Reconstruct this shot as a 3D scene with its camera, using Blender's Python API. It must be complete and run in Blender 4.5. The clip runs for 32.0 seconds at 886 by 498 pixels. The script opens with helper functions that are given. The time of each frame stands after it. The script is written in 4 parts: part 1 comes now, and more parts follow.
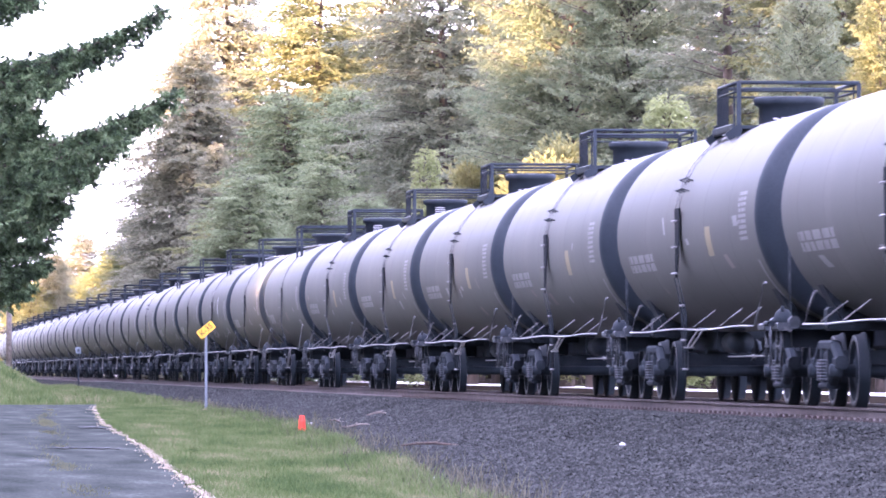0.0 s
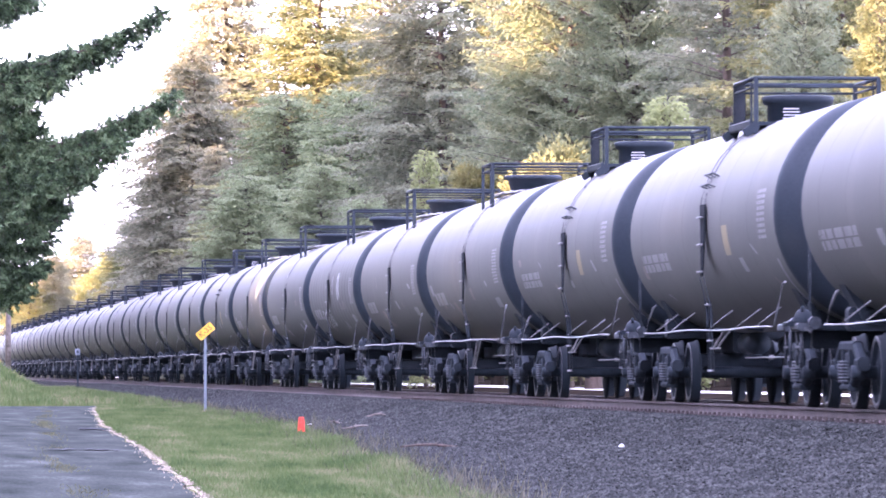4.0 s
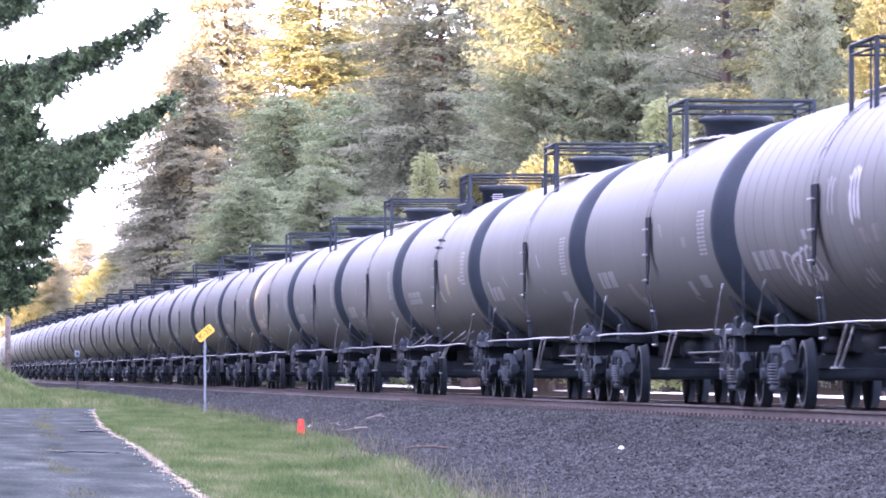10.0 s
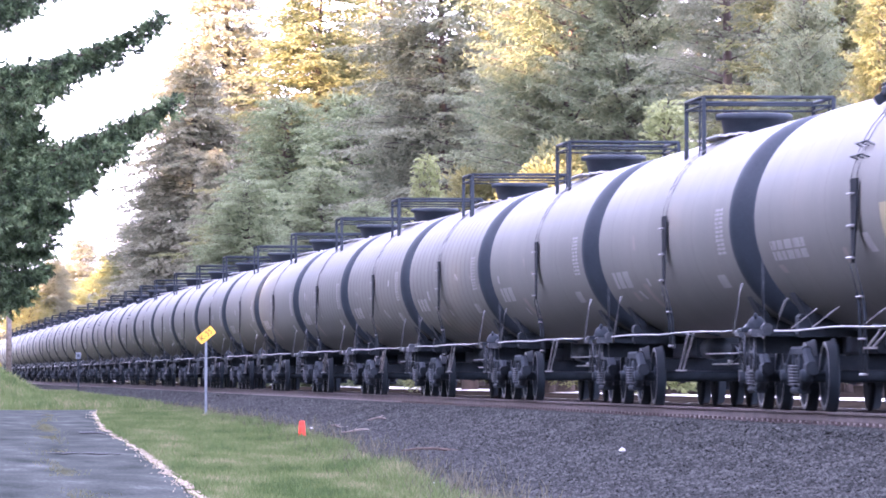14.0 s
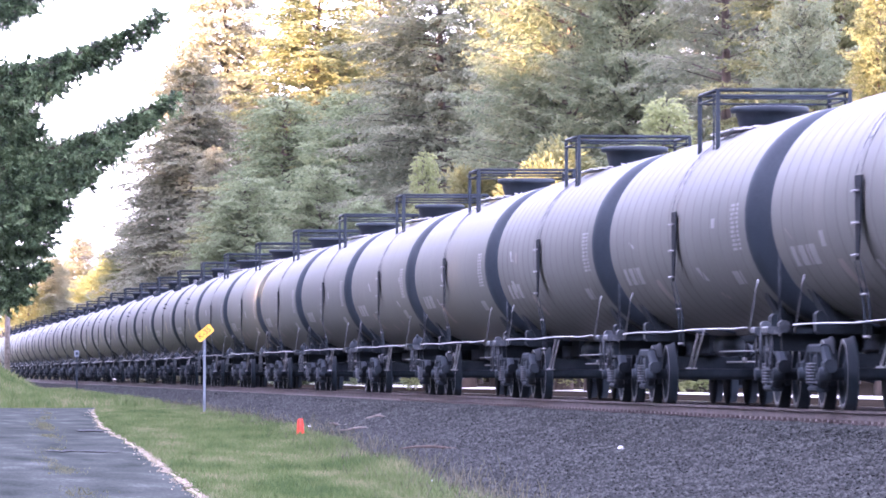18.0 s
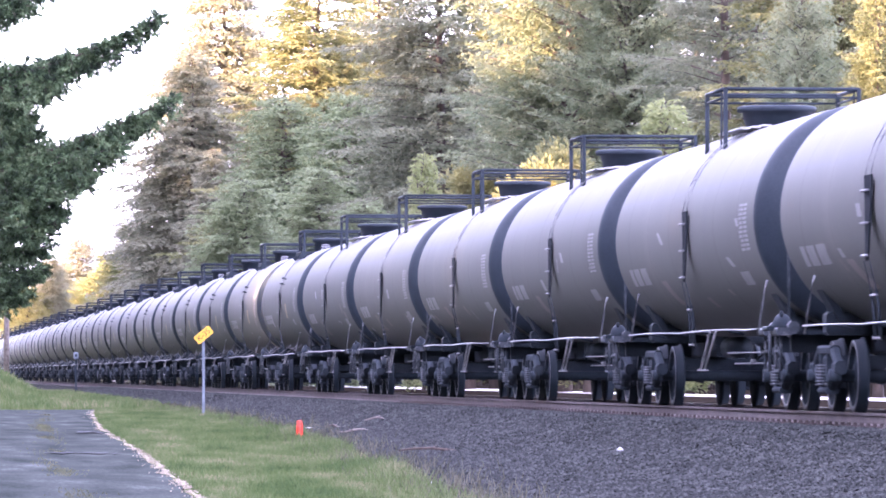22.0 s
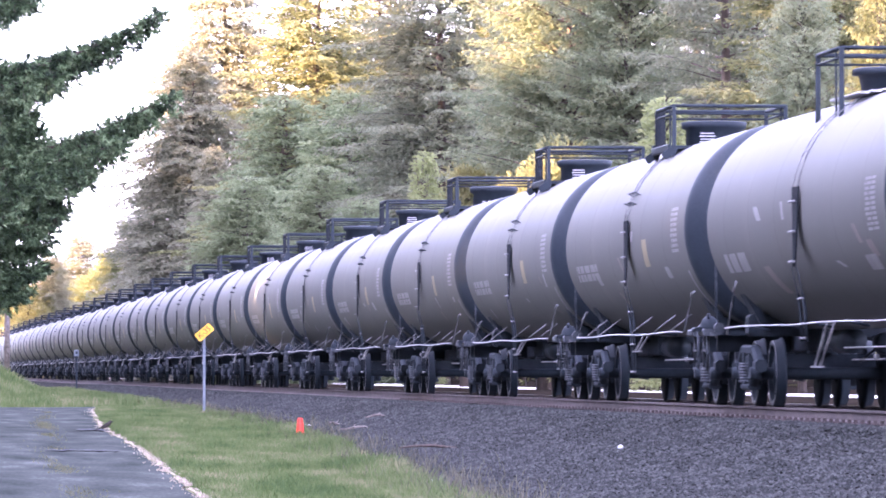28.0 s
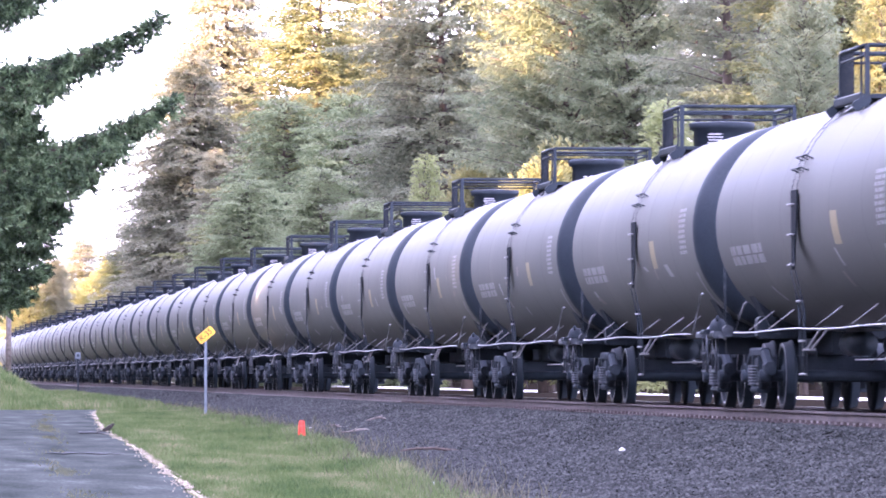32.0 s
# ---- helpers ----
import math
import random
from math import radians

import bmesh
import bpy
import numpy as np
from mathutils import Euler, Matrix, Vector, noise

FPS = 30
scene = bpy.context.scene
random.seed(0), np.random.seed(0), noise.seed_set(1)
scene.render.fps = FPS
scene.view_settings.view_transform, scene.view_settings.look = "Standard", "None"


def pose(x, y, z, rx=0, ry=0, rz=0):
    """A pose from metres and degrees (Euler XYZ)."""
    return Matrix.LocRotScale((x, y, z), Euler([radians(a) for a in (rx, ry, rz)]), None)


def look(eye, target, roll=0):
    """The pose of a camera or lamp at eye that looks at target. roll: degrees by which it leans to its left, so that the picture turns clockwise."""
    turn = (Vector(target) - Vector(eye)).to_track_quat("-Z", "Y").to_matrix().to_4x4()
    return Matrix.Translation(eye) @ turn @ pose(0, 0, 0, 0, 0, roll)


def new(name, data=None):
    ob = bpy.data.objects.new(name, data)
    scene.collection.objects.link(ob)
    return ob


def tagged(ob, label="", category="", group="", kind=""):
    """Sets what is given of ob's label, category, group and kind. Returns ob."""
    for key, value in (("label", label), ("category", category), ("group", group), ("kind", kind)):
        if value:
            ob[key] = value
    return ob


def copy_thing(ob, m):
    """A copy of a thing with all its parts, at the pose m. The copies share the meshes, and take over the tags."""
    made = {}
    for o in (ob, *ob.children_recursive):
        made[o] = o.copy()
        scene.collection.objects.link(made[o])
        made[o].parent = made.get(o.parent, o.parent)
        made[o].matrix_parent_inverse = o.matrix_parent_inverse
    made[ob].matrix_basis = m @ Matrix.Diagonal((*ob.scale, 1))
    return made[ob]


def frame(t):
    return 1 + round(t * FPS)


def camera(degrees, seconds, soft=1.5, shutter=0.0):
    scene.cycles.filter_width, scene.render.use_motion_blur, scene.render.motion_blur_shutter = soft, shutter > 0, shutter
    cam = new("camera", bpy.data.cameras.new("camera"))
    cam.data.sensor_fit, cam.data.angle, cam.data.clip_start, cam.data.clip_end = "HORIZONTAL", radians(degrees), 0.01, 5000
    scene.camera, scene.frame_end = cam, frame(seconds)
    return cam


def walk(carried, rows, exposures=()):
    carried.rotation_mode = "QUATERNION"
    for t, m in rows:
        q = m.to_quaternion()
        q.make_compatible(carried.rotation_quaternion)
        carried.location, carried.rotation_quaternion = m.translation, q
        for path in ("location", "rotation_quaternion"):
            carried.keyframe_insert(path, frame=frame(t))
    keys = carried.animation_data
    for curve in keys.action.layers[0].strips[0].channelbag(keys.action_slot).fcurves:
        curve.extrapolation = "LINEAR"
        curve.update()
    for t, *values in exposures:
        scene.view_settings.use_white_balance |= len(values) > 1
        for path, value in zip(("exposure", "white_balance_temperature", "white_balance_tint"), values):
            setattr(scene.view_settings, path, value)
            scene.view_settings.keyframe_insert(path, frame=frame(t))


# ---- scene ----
# World: the track runs along y, away from the camera; x is to the right; z = 0 is the top of the rails.
LENS = 7.95
F = 784.0 / math.tan(radians(LENS / 2))
EYE = Vector((0.0, 0.0, 0.47))
YAW = math.atan(1012.0 / F)
PITCH = math.atan(218.3 / F)
TRACK_X = 13.1
PITCH_CAR = 18.1
FIRST_Y = 109.42

# seconds, sideways and vertical drift of the hand-held view
CAMERA_DRIFT = [
    (0, 3.1, -4.4), (0.5, 2.9, -4.4), (1, 1.5, -4.2), (1.5, 1.1, -2.9), (2, 0.4, -2), (2.5, 1.5, -1.3),
    (3, 1.8, -1.5), (3.5, 1.8, -1.5), (5.5, 1.5, -2.9), (6, 0, -2.9), (6.5, 0, -1.3), (7, 0.2, -1.3),
    (7.5, 0, -1.5), (8, 0, -1.3), (8.5, 0, -0.9), (9, 0, 0), (9.5, 1.5, 0.4), (10, 1.1, 1.7),
    (10.5, 0.9, 1.7), (11, 0.2, 1.5), (11.5, 0.2, 3.1), (12, 0.9, 3.9), (12.5, 1.5, 4.8), (13, 1.8, 6.1),
    (13.5, 1.5, 5), (14, 2.9, 5), (14.5, 3.1, 4.2), (16.5, 2.6, 3.1), (17, 1.5, 2.2), (17.5, 1.5, 1.5),
    (18, 0.2, 1.5), (18.5, -0.2, 3.3), (19, -0.2, 3.3), (19.5, -0, 3.1), (20, 0.7, 3.3), (20.5, -0, 3.3),
    (21, -0.7, 3.3), (21.5, -1.3, 4.4), (22, -1.3, 4.6), (22.5, -0.9, 3.3), (23, -1.3, 1.5), (23.5, -2.2, 0.6),
    (24, -1.5, 1.5), (24.5, -1.5, 1.3), (25, -0.2, 2.4), (25.5, 0.2, 1.7), (27.5, -1.1, 1.5), (28, -0.2, 0),
    (28.5, -0.2, 1.3), (29, -0.9, 1.5), (29.5, -0, 1.5), (30, 0.9, 2.4), (30.5, 1.1, 2.8), (31, 2.2, 4.8),
    (31.5, 3.3, 5.2), (32, 2.4, 4.8),
]
TRAVEL = [
    (0, 0.00), (1, 14.03), (2, 28.07), (3, 42.11), (4, 56.15), (5, 70.20), (6, 84.25),
    (7, 98.30), (8, 112.36), (9, 126.41), (10, 140.45), (11, 154.50), (12, 168.54), (13, 182.57),
    (14, 196.60), (15, 210.62), (16, 224.63), (17, 238.63), (18, 252.62), (19, 266.60), (20, 280.57),
    (20.2, 283.36), (20.4, 285.53), (21, 293.90), (22, 307.84), (23, 321.76), (24, 335.67), (25, 349.55),
    (26, 363.42), (27, 377.27), (28, 391.09), (29, 404.90), (30, 418.68), (31, 432.44), (32, 446.17),
]


def view(dx, dy):
    a, p = YAW - dx / F, PITCH + dy / F
    aim = Vector((math.sin(a) * math.cos(p), math.cos(a) * math.cos(p), math.sin(p)))
    return look(EYE, EYE + 100.0 * aim)


cam = camera(LENS, 32.0, soft=1.75, shutter=0.35)
walk(cam, [(t, view(dx, dy)) for t, dx, dy in CAMERA_DRIFT], [(0.0, 4.1, 5170, 38), (32.0, 4.1, 5170, 38)])

# ---- light ----
SUN_ELEV = radians(11.0)
SUN_DIR = Vector((-0.86, -0.51, 0.0)).normalized() * math.cos(SUN_ELEV) + Vector((0, 0, math.sin(SUN_ELEV)))
world = bpy.data.worlds.new("world")
world.use_nodes = True
scene.world = world
wn = world.node_tree
sky = wn.nodes.new("ShaderNodeTexSky")
sky.sky_type = "NISHITA"
sky.sun_disc = False
sky.sun_elevation = SUN_ELEV
sky.sun_rotation = math.atan2(SUN_DIR.x, SUN_DIR.y)
sky.air_density, sky.dust_density, sky.ozone_density = 1.0, 2.0, 1.0
wn.nodes["Background"].inputs[1].default_value = 0.145
haze = wn.nodes.new("ShaderNodeMix")
haze.data_type = "RGBA"
haze.inputs[0].default_value = 0.6
haze.inputs[7].default_value = (3.75, 3.2, 3.08, 1)
wn.links.new(sky.outputs[0], haze.inputs[6])
wn.links.new(haze.outputs[2], wn.nodes["Background"].inputs[0])
sun = bpy.data.lights.new("sun", "SUN")
sun.energy, sun.angle, sun.color = 5.0, radians(0.6), (1.0, 0.62, 0.24)
sun_ob = new("sun", sun)
sun_ob.matrix_world = look(SUN_DIR * 300, (0, 0, 0))


# ---- materials ----
def material(name, stops, rough=0.8, scale=4.0, fine=40.0, bump=0.3, metal=0.0, spec=0.5, island=0.0, per_object=0.0, dist=0.02, stretch=(1, 1, 1), rough_var=0.12, sheen=0.0):
    """Base colours along two scales of noise, with grain in the relief and the gloss."""
    m = bpy.data.materials.new(name)
    m.use_nodes = True
    nt = m.node_tree
    n, l = nt.nodes, nt.links
    bsdf = n["Principled BSDF"]
    coord = n.new("ShaderNodeTexCoord")
    mapping = n.new("ShaderNodeMapping")
    mapping.inputs["Scale"].default_value = stretch
    l.new(coord.outputs["Object"], mapping.inputs["Vector"])
    big, small = n.new("ShaderNodeTexNoise"), n.new("ShaderNodeTexNoise")
    big.inputs["Scale"].default_value, big.inputs["Detail"].default_value = scale, 4
    small.inputs["Scale"].default_value, small.inputs["Detail"].default_value = fine, 3
    l.new(mapping.outputs[0], big.inputs["Vector"])
    l.new(mapping.outputs[0], small.inputs["Vector"])
    mix = n.new("ShaderNodeMath")
    mix.operation = "MULTIPLY_ADD"
    mix.inputs[1].default_value, mix.inputs[2].default_value = 0.4, -0.2
    l.new(small.outputs[0], mix.inputs[0])
    add = n.new("ShaderNodeMath")
    l.new(mix.outputs[0], add.inputs[0])
    l.new(big.outputs[0], add.inputs[1])
    last = add
    for amount, kind, out in ((island, "ShaderNodeNewGeometry", "Random Per Island"), (per_object, "ShaderNodeObjectInfo", "Random")):
        if amount:
            src = n.new(kind)
            ma = n.new("ShaderNodeMath")
            ma.operation = "MULTIPLY_ADD"
            ma.inputs[1].default_value, ma.inputs[2].default_value = amount, -amount / 2
            l.new(src.outputs[out], ma.inputs[0])
            ad = n.new("ShaderNodeMath")
            l.new(ma.outputs[0], ad.inputs[0])
            l.new(last.outputs[0], ad.inputs[1])
            last = ad
    ramp = n.new("ShaderNodeValToRGB")
    els = ramp.color_ramp.elements
    while len(els) < len(stops):
        els.new(0.5)
    for e, (p, c) in zip(els, stops):
        e.position, e.color = p, (*c, 1)
    l.new(last.outputs[0], ramp.inputs[0])
    l.new(ramp.outputs[0], bsdf.inputs["Base Color"])
    r = n.new("ShaderNodeMath")
    r.operation = "MULTIPLY_ADD"
    r.inputs[1].default_value, r.inputs[2].default_value = rough_var * 2, rough - rough_var
    l.new(big.outputs[0], r.inputs[0])
    l.new(r.outputs[0], bsdf.inputs["Roughness"])
    bsdf.inputs["Metallic"].default_value = metal
    bsdf.inputs["Specular IOR Level"].default_value = spec
    if bump:
        b = n.new("ShaderNodeBump")
        b.inputs["Strength"].default_value, b.inputs["Distance"].default_value = bump, dist
        l.new(small.outputs[0], b.inputs["Height"])
        l.new(b.outputs[0], bsdf.inputs["Normal"])
    return m


def leaf_material(name, stops, island=0.28, per_object=0.25, translucent=0.5, scale=0.15, stretch=(1, 1, 1)):
    """Needles and grass: varied from tuft to tuft, with some light passing through."""
    m = material(name, stops, 0.6, scale, 3.0, 0, island=island, per_object=per_object, spec=0.2, stretch=stretch)
    n, l = m.node_tree.nodes, m.node_tree.links
    ramp = [x for x in n if x.type == "VALTORGB"][0]
    tr = n.new("ShaderNodeBsdfTranslucent")
    l.new(ramp.outputs[0], tr.inputs[0])
    mx = n.new("ShaderNodeMixShader")
    mx.inputs[0].default_value = translucent
    l.new(n["Principled BSDF"].outputs[0], mx.inputs[1])
    l.new(tr.outputs[0], mx.inputs[2])
    l.new(mx.outputs[0], n["Material Output"].inputs[0])
    return m


# Black shell; the skylight sheen is put into this grey base colour.
M_TANK = material("tank_paint_with_sheen", [(0.3, (0.122, 0.127, 0.120)), (0.55, (0.141, 0.146, 0.137)), (0.75, (0.166, 0.170, 0.158))], 0.58, 0.7, 30, 0.05, spec=0.15, per_object=0.3, stretch=(1, 1, 0.35), rough_var=0.08)
# Heads and dark steel: the blue tint is veiling haze put into the colour.
M_HEAD = material("hazed_head_paint", [(0.3, (0.016, 0.024, 0.033)), (0.7, (0.029, 0.040, 0.052))], 0.6, 1.2, 30, 0.05, spec=0.25)
M_BLACK = material("hazed_black_steel", [(0.3, (0.012, 0.018, 0.025)), (0.7, (0.025, 0.034, 0.044))], 0.6, 3, 40, 0.1, per_object=0.2, spec=0.2)
M_DUSTY = material("dusty_hazed_steel", [(0.3, (0.013, 0.020, 0.028)), (0.7, (0.033, 0.043, 0.054))], 0.8, 2.5, 40, 0.2, per_object=0.2, spec=0.25)
M_MATTE = material("matte_black_plate", [(0.3, (0.012, 0.016, 0.021)), (0.7, (0.024, 0.029, 0.035))], 0.9, 3, 40, 0.1, spec=0.08)
M_GREY = material("worn_grey_steel", [(0.3, (0.12, 0.12, 0.13)), (0.7, (0.32, 0.32, 0.34))], 0.5, 6, 60, 0.1)
M_SCUFF = material("scuffed_casting", [(0.35, (0.026, 0.034, 0.044)), (0.6, (0.055, 0.065, 0.078)), (0.75, (0.20, 0.205, 0.215))], 0.55, 9, 50, 0.2)
M_SCUFF2 = material("worn_bar_steel", [(0.3, (0.06, 0.064, 0.07)), (0.55, (0.12, 0.125, 0.13)), (0.75, (0.30, 0.30, 0.31))], 0.45, 8, 60, 0.1)
M_BAR = material("rubbed_grey_bar", [(0.3, (0.12, 0.123, 0.128)), (0.55, (0.21, 0.213, 0.218)), (0.75, (0.40, 0.40, 0.41))], 0.45, 5, 60, 0.1)
M_PIPE = material("pale_pipe", [(0.3, (0.22, 0.22, 0.225)), (0.7, (0.42, 0.42, 0.43))], 0.4, 3, 60, 0.05)
M_RIM_GLINT = material("rim_glint_steel", [(0.3, (0.06, 0.062, 0.066)), (0.7, (0.15, 0.15, 0.155))], 0.4, 6, 60, 0.02, metal=0.3)
# Blue tint here also stands for haze over the wheels.
M_WHEEL = material("hazed_wheel_steel", [(0.3, (0.008, 0.013, 0.018)), (0.7, (0.019, 0.026, 0.034))], 0.7, 5, 50, 0.1, spec=0.15)
M_PATCH = material("pale_stencil", [(0.3, (0.19, 0.19, 0.195)), (0.7, (0.30, 0.30, 0.305))], 0.5, 3, 40, 0.02, spec=0.3)
M_STAIN = material("rubbed_stain", [(0.3, (0.17, 0.155, 0.145)), (0.7, (0.25, 0.225, 0.205))], 0.6, 3, 40, 0.02, spec=0.2)
M_WHITE = material("white_stencil", [(0.3, (0.35, 0.36, 0.38)), (0.7, (0.6, 0.6, 0.62))], 0.6, 3, 40, 0.02)
M_YELLOW = material("yellow_stencil", [(0.3, (0.25, 0.215, 0.125)), (0.7, (0.34, 0.29, 0.165))], 0.6, 3, 40, 0.02)
M_RAIL = material("rusty_rail", [(0.3, (0.064, 0.052, 0.049)), (0.7, (0.122, 0.100, 0.093))], 0.8, 2, 50, 0.2)
M_RAILTOP = material("polished_rail", [(0.3, (0.5, 0.5, 0.52)), (0.7, (0.7, 0.7, 0.72))], 0.18, 2, 50, 0.02, metal=1.0)
M_TIE = material("weathered_sleeper", [(0.3, (0.05, 0.042, 0.038)), (0.7, (0.14, 0.12, 0.11))], 0.9, 2, 30, 0.4, per_object=0.4)
M_BALLAST = material("ballast_bed", [(0.3, (0.025, 0.026, 0.025)), (0.5, (0.039, 0.040, 0.038)), (0.72, (0.068, 0.068, 0.065))], 0.95, 6, 18, 1.0, dist=0.06, spec=0.0)
M_STONE = material("ballast_stone", [(0.2, (0.024, 0.027, 0.026)), (0.5, (0.038, 0.041, 0.040)), (0.8, (0.076, 0.080, 0.077))], 0.9, 1.5, 12, 0.2, island=0.6, spec=0.1)
M_ROAD = material("asphalt", [(0.25, (0.030, 0.036, 0.032)), (0.42, (0.044, 0.051, 0.046)), (0.60, (0.059, 0.067, 0.060)), (0.78, (0.098, 0.107, 0.098))], 0.9, 1.5, 20, 0.4, dist=0.02, stretch=(1, 0.16, 1), spec=0.0)
M_TAR = material("dark_crack_filler", [(0.3, (0.032, 0.034, 0.037)), (0.7, (0.055, 0.058, 0.062))], 0.85, 2, 30, 0.3, spec=0.1)
M_GRIT = material("pale_gravel_edge", [(0.3, (0.16, 0.14, 0.10)), (0.55, (0.30, 0.265, 0.20)), (0.72, (0.52, 0.47, 0.38))], 0.95, 5, 30, 0.5, spec=0.0)
# Lane beyond the track: the light on it is put into this pale colour.
M_LANE = material("bright_lane", [(0.3, (0.55, 0.52, 0.47)), (0.7, (0.75, 0.72, 0.68))], 0.8, 1, 20, 0.1)
# Brown litter, with the shade under trees and train put into the colour.
M_SHADED_GROUND = material("forest_floor", [(0.3, (0.009, 0.008, 0.007)), (0.7, (0.026, 0.021, 0.016))], 0.95, 0.6, 9, 0.6, dist=0.05, spec=0.0)
M_SOIL = material("grassy_soil", [(0.3, (0.065, 0.075, 0.035)), (0.5, (0.10, 0.115, 0.050)), (0.72, (0.20, 0.17, 0.09))], 0.95, 0.5, 8, 0.6, dist=0.05, spec=0.0)
M_GRASS = leaf_material("grass_blades", [(0.26, (0.064, 0.106, 0.033)), (0.46, (0.106, 0.151, 0.052)), (0.60, (0.153, 0.182, 0.078)), (0.80, (0.27, 0.248, 0.145))], 0.28, 0, 0.4, 1.1, (1, 0.12, 1))
M_WEED = leaf_material("low_weeds", [(0.3, (0.085, 0.095, 0.045)), (0.7, (0.17, 0.17, 0.085))], 0.3, 0, 0.3)
M_STRAW = leaf_material("dry_stalks", [(0.3, (0.065, 0.068, 0.045)), (0.7, (0.15, 0.145, 0.095))], 0.6, 0, 0.3)
M_BARK = material("conifer_bark", [(0.3, (0.045, 0.035, 0.030)), (0.7, (0.13, 0.10, 0.085))], 0.95, 1.5, 14, 0.8, stretch=(1, 1, 0.3), dist=0.05)
M_FIR = leaf_material("fir_needles", [(0.2, (0.130, 0.148, 0.068)), (0.5, (0.200, 0.212, 0.098)), (0.8, (0.285, 0.275, 0.13))], 0.16, 0.2, 0.5, 0.7)
# Spruce, brown and dark fir needles are lightened: haze put into the colour.
M_SPRUCE = leaf_material("spruce_needles", [(0.2, (0.134, 0.168, 0.086)), (0.5, (0.215, 0.257, 0.138)), (0.8, (0.305, 0.342, 0.20))], 0.16, 0.2, 0.5, 0.8)
M_BROWN = leaf_material("dry_fir_needles", [(0.2, (0.166, 0.176, 0.116)), (0.5, (0.245, 0.248, 0.168)), (0.8, (0.325, 0.315, 0.220))], 0.16, 0.2, 0.5, 0.7)
# The row's shaded side is put into this darker needle colour.
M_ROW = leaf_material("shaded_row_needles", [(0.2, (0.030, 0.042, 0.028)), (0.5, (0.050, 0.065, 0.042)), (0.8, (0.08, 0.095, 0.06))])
M_DARK = leaf_material("dark_fir_needles", [(0.2, (0.122, 0.140, 0.090)), (0.5, (0.184, 0.202, 0.132)), (0.8, (0.260, 0.272, 0.182))], 0.16, 0.2, 0.5, 0.7)
M_SOFT = leaf_material("pale_fir_needles", [(0.2, (0.150, 0.188, 0.112)), (0.5, (0.220, 0.252, 0.150)), (0.8, (0.300, 0.316, 0.195))], 0.16, 0.2, 0.5, 0.7)
M_BUSH = leaf_material("bright_leaves", [(0.2, (0.16, 0.17, 0.070)), (0.5, (0.225, 0.23, 0.10)), (0.8, (0.305, 0.30, 0.15))], 0.16, 0.2, 0.5, 1.2)
M_YOUNG = leaf_material("young_needles", [(0.2, (0.20, 0.235, 0.105)), (0.5, (0.28, 0.31, 0.14)), (0.8, (0.36, 0.375, 0.19))], 0.16, 0.1, 0.5, 1.2)
# Wide colour range paints lit and shaded clumps into the green needles.
M_NEAR = leaf_material("clump_shaded_needles", [(0.30, (0.020, 0.033, 0.018)), (0.45, (0.062, 0.098, 0.046)), (0.56, (0.115, 0.170, 0.080)), (0.72, (0.20, 0.265, 0.135))], 0.24, 0.1, 0.2, 3.5)
M_SIGN = material("yellow_sign_paint", [(0.3, (0.75, 0.40, 0.02)), (0.7, (0.85, 0.48, 0.04))], 0.5, 4, 40, 0.02)
M_INK = material("black_sign_ink", [(0.3, (0.015, 0.014, 0.012)), (0.7, (0.03, 0.03, 0.03))], 0.6, 4, 40, 0)
M_POST = material("galvanised_post", [(0.3, (0.13, 0.16, 0.19)), (0.7, (0.22, 0.25, 0.285))], 0.5, 4, 40, 0.05, metal=0.3)
M_ORANGE = material("orange_marker_plastic", [(0.3, (0.62, 0.045, 0.02)), (0.7, (0.78, 0.08, 0.035))], 0.5, 4, 40, 0.02)
M_PALE = material("pale_litter", [(0.3, (0.6, 0.6, 0.62)), (0.7, (0.8, 0.8, 0.8))], 0.7, 8, 40, 0.05)
M_WOOD = material("grey_driftwood", [(0.3, (0.11, 0.09, 0.08)), (0.7, (0.27, 0.24, 0.21))], 0.9, 6, 40, 0.3)
M_FUR = material("dark_fur", [(0.3, (0.02, 0.017, 0.015)), (0.7, (0.05, 0.042, 0.035))], 0.9, 20, 90, 0.3)


